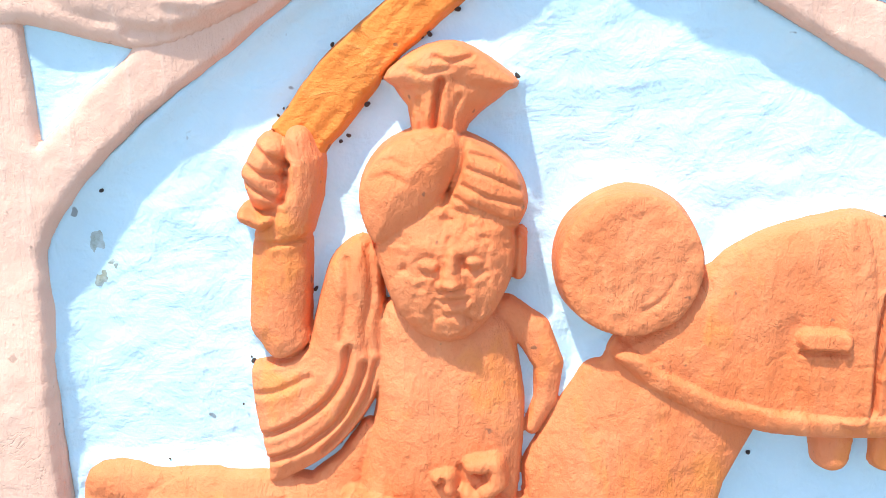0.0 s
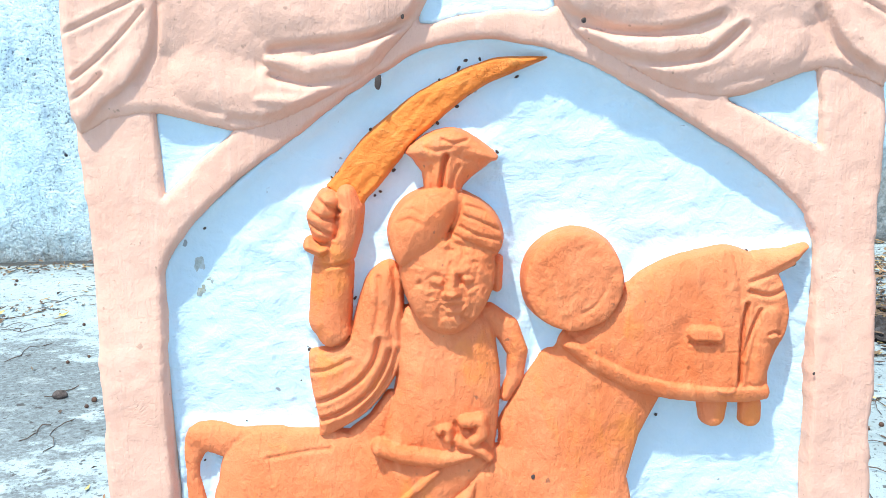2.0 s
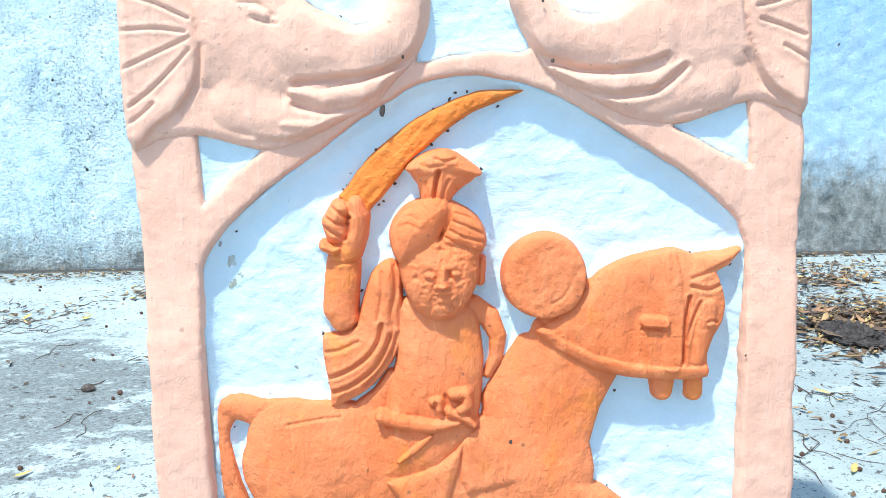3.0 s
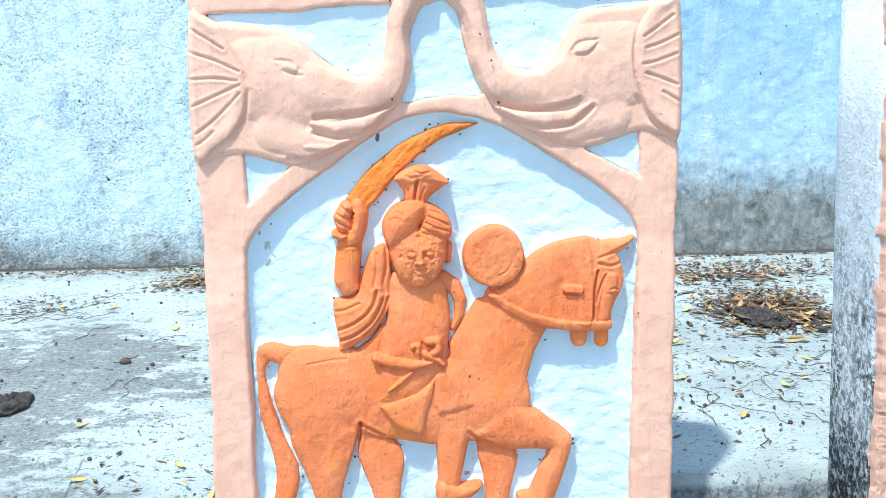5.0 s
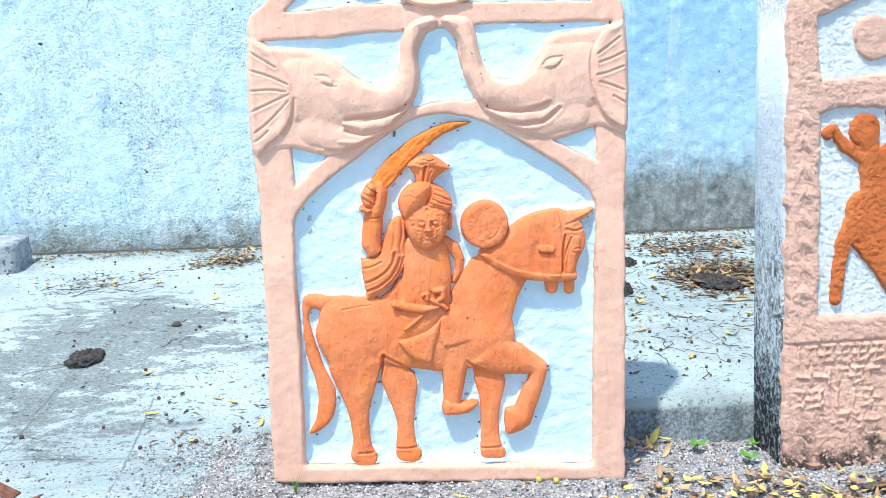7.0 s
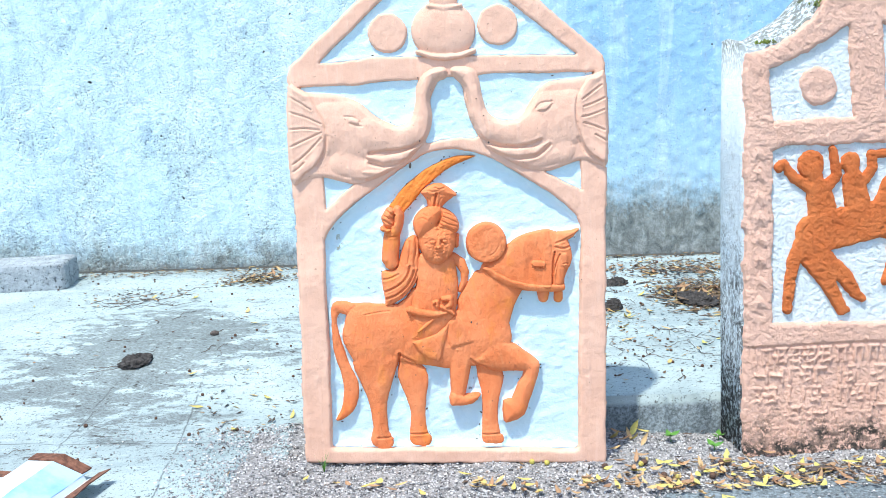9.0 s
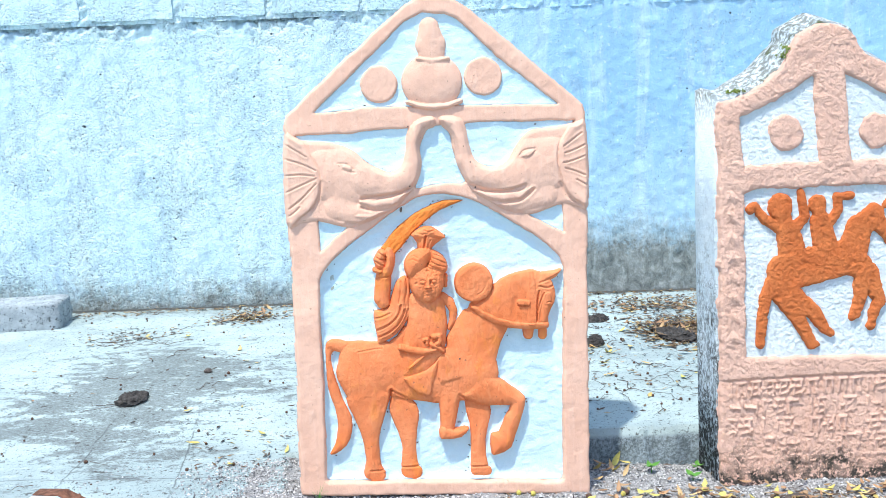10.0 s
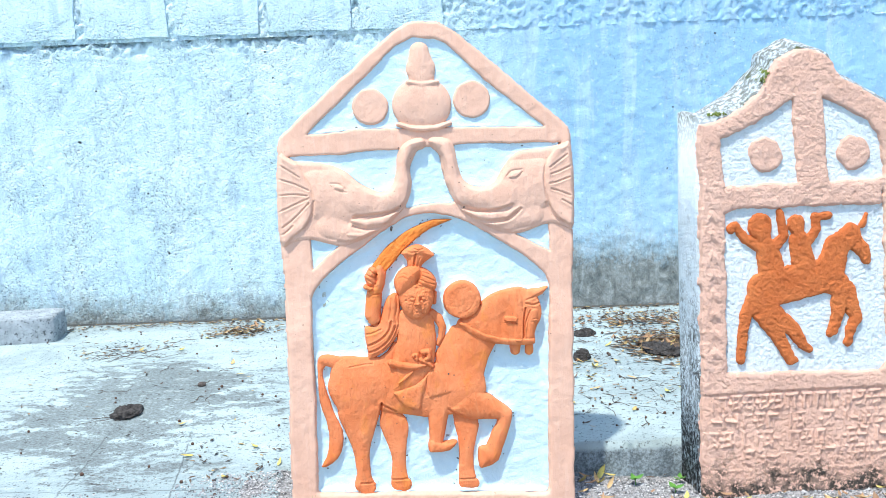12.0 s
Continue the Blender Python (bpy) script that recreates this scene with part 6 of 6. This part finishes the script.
for _ in range(16):
    lay_twig(rng.uniform(0.45, 0.95), rng.uniform(0.35, 1.6), rng.uniform(0.05, 0.16), rng.uniform(0, 3.1), rng.uniform(0.0007, 0.0014))
for _ in range(14):
    lay_twig(rng.uniform(-1.7, -0.55), rng.uniform(0.1, 1.7), rng.uniform(0.05, 0.15), rng.uniform(0, 3.1), rng.uniform(0.0006, 0.0013))
for _ in range(16):
    lay_twig(rng.normal(-1.15, 0.09), rng.normal(1.40, 0.05), rng.uniform(0.04, 0.13), rng.normal(0.1, 0.5), rng.uniform(0.0006, 0.0011))
for _ in range(12):
    lay_twig(rng.normal(0.72, 0.12), rng.uniform(0.35, 1.1), rng.uniform(0.07, 0.18), rng.uniform(0, 3.1), rng.uniform(0.0006, 0.0012))
    lay_twig(rng.normal(0.75, 0.13), rng.normal(1.25, 0.14), rng.uniform(0.05, 0.14), rng.uniform(0, 3.1), rng.uniform(0.0008, 0.0015))
for (x, y), turn in zip([(-1.157, 1.472), (-1.092, 1.481), (-1.208, 1.453), (-0.78, 0.993), (-1.044, 0.694), (-0.768, 0.816)], (0.1, 0.5, 2.9, 0.9, 0.3, 1.2)):
    lay_twig(x, y, 0.14 if y > 1.3 else 0.07, turn, 0.0012)


def lump(name, at, size, mat, label, category, seed, rough=0.2):
    bm = bmesh.new()
    bmesh.ops.create_icosphere(bm, subdivisions=3, radius=1)
    for v in bm.verts:
        k = 1 + rough * noise.noise(v.co * 1.9 + Vector((seed, seed, 0)))
        v.co = Vector((v.co.x * size[0] * k, v.co.y * size[1] * k, max(v.co.z, -0.5) * size[2] * k))
    ob = part(name, bm, mat, None, label, False)
    ob.location = (at[0], at[1], ground_at(*at) + size[2] * 0.45)
    return tagged(ob, "", category)


lump("pebble", [(-0.78, 0.977)][0], (0.014, 0.012, 0.010), speck_mat, "dark clod beside a short twig", "stone", 3)
lump("pebble", [(-0.632, 0.245)][0], (0.006, 0.006, 0.005), block_mat, "grey pebble lying on the platform", "stone", 5)
lump("bark_chip", [(0.858, -0.076)][0], (0.032, 0.014, 0.008), speck_mat, "dark curved bark chip on the gravel", "bark", 8)

# broken kerb stone against the wall
bm = bmesh.new()
bmesh.ops.create_cube(bm, size=1, matrix=Matrix.Diagonal((0.62, 0.20, 0.115, 1)))
bmesh.ops.subdivide_edges(bm, edges=bm.edges, cuts=12, use_grid_fill=True)
for v in bm.verts:
    k = noise.noise(v.co * 9) * 0.010 + noise.noise(v.co * 30) * 0.004
    corner = max(0, abs(v.co.x) / 0.31 - 0.86) + max(0, abs(v.co.z) / 0.0575 - 0.8) * 0.35 + max(0, abs(v.co.y) / 0.10 - 0.85) * 0.2
    v.co += v.co.normalized() * (k - corner * 0.07)
kerb = part("kerb_stone", bm, block_mat, None, "chipped pale cement kerb stone lying by the wall", True)
tagged(kerb, "", "kerb stone")
kerb.matrix_world = pose(-1.812, 1.80, 0.052, 0, 0, 2)


# bent enamelled tin sheet with rusted rims, lying on the slab
def tin_sheet():
    base = tagged(new("tin_sheet"), "bent white and blue enamelled tin sheet with rusty edges", "scrap metal")
    base.matrix_world = pose(-0.972, -0.178, ground_at(-1.0, -0.15), 0, 0, -14)
    profile = [(-0.42, 0.030), (-0.20, 0.012), (-0.115, 0.012), (-0.085, 0.054), (-0.01, 0.060), (0.048, 0.026), (0.056, 0.014), (0.080, 0.024), (0.122, 0.036)]

    def strip(name, a, b, y0, y1, mat, lift, thick, label):
        bm = bmesh.new()
        cols = [p for p in profile[a:b + 1]]
        rows = []
        for dz in (0.0, -thick):
            rows.append([[bm.verts.new((px + 0.02 * noise.noise(Vector((px * 9, y * 9, 0))), y + 0.015 * noise.noise(Vector((px * 20, 3, y * 5))), pz * (1.0 - 0.25 * (0.16 - y)) + lift + dz + 0.004 * noise.noise(Vector((px * 14, y * 14, 5))))) for y in np.linspace(y0, y1, 6)] for px, pz in cols])
        for k in range(len(cols) - 1):
            for j in range(5):
                bm.faces.new((rows[0][k][j], rows[0][k + 1][j], rows[0][k + 1][j + 1], rows[0][k][j + 1]))
                bm.faces.new((rows[1][k][j + 1], rows[1][k + 1][j + 1], rows[1][k + 1][j], rows[1][k][j]))
        for k in range(len(cols) - 1):
            for j in (0, 5):
                bm.faces.new((rows[0][k][j], rows[1][k][j], rows[1][k + 1][j], rows[0][k + 1][j]))
        for k in (0, len(cols) - 1):
            for j in range(5):
                bm.faces.new((rows[0][k][j], rows[0][k][j + 1], rows[1][k][j + 1], rows[1][k][j]))
        bmesh.ops.recalc_face_normals(bm, faces=bm.faces)
        part(name, bm, mat, base, label)

    strip("white_plate", 0, 3, -0.30, 0.10, tin_white, 0.0, 0.002, "white enamelled plate")
    strip("ridge", 3, 4, -0.30, 0.115, tin_white, 0.001, 0.002, "white enamelled folded ridge")
    strip("ridge", 4, 5, -0.30, 0.115, tin_blue, 0.001, 0.002, "blue enamelled side of the ridge")
    strip("flange", 5, 7, -0.30, 0.10, tin_white, 0.0, 0.002, "white flange, bent down")
    strip("rusted_rim", 0, 3, 0.10, 0.128, rust, 0.003, 0.003, "flaking brown rusted rim")
    strip("rusted_rim", 3, 5, 0.098, 0.135, rust, 0.004, 0.003, "flaking brown rusted rim")
    strip("rusted_rim", 7, 8, -0.30, 0.12, rust, 0.003, 0.003, "flaking brown rusted rim")


tin_sheet()


# seedlings at the step and a grass tuft at the stone's foot
def seedling(at, count, size, seed):
    r = np.random.default_rng(seed)
    base = tagged(new("seedling"), "small bright green seedling growing from the gravel", "plant", "seedlings")
    base.location = (at[0], at[1], ground_at(*at) - 0.002)
    me = leaf_mesh("leaf_blade", 0.030 * size, 0.011 * size, 0.2, 0.5, green_leaf)
    for k in range(count):
        a = 6.28 * k / count + r.uniform(-0.3, 0.3)
        ob = new("leaf_blade", me)
        ob.parent = base
        ob.matrix_local = Matrix.LocRotScale((0.014 * size * math.cos(a), 0.014 * size * math.sin(a), 0.016 * size + r.uniform(0, 0.008)), Euler((r.normal(0, 0.3), -0.35, a)), None)
    bm = bmesh.new()
    bmesh.ops.create_cone(bm, cap_ends=True, segments=6, radius1=0.0015, radius2=0.001, depth=0.02 * size, matrix=Matrix.Translation((0, 0, 0.008 * size)))
    part("stem", bm, green_leaf, base)


for (x, y), n, size, seed in zip([(0.542, 0.131), (0.666, 0.132), (0.632, 0.051), (0.753, 0.246)], (4, 4, 3, 3), (0.9, 0.7, 0.9, 0.6), (1, 2, 3, 4)):
    seedling((x, y), n, size, seed)
stand = [(0.458, 0.184)][0]
leaf = tagged(new("fallen_leaf", fresh_leaves[0]), "bright yellow leaf leaning upright against the step", "leaf", "leaves on the gravel")
leaf.matrix_world = Matrix.LocRotScale((stand[0], stand[1], ground_at(*stand) + 0.024), Euler((1.2, -1.1, 0.2)), (1.15,) * 3)


def grass_tuft(at):
    verts, faces = [], []
    for k in range(14):
        a, lean, high = rng.uniform(0, 6.28), rng.uniform(0.2, 0.8), rng.uniform(0.02, 0.05)
        dx, dy = math.cos(a), math.sin(a)
        n = len(verts)
        for t in (0, 0.5, 1):
            w = 0.0012 * (1.05 - t)
            verts += [(dx * lean * high * t * t - dy * w, dy * lean * high * t * t + dx * w, high * t), (dx * lean * high * t * t + dy * w, dy * lean * high * t * t - dx * w, high * t)]
        faces += [(n, n + 1, n + 3, n + 2), (n + 2, n + 3, n + 5, n + 4)]
    ob = mesh_object("grass_tuft", verts, faces, green_leaf, None, "small green grass tuft at the stone's foot", False)
    ob.location = (at[0], at[1], ground_at(*at) - 0.002)
    tagged(ob, "", "grass")


grass_tuft((-0.335, -0.03))

# ---- block courses of the wall ----
def block_mesh(long, high, seed):
    bm = bmesh.new()
    bmesh.ops.create_cube(bm, size=1, matrix=Matrix.Diagonal((long, 0.03, high, 1)))
    bmesh.ops.subdivide_edges(bm, edges=bm.edges, cuts=7, use_grid_fill=True)
    for v in bm.verts:
        q = Vector((v.co.x * 14 + seed, v.co.y * 20, v.co.z * 14))
        v.co += Vector((noise.noise(q), noise.noise(q + Vector((9, 0, 0))) * 0.4, noise.noise(q + Vector((0, 9, 0))))) * 0.010
    me = bpy.data.meshes.new("block")
    bm.to_mesh(me)
    bm.free()
    me.materials.append(block_paint)
    return me


BLOCKS = [block_mesh(0.352, 0.178, k * 3.1) for k in range(4)]
BLOCK_X = [(-1.189, 1.324)][0][0]
for row in range(6):
    for col in range(-6, 9):
        ob = new("block", BLOCKS[(row * 5 + col * 3) % 4])
        ob.parent = wall
        px = BLOCK_X + 0.39 * col + 0.19 * (row % 2)
        ob.location = (px, (0.004 if px < 0.1 else 0.030) + rng.uniform(-0.004, 0.003), 1.328 + 0.20 * row)
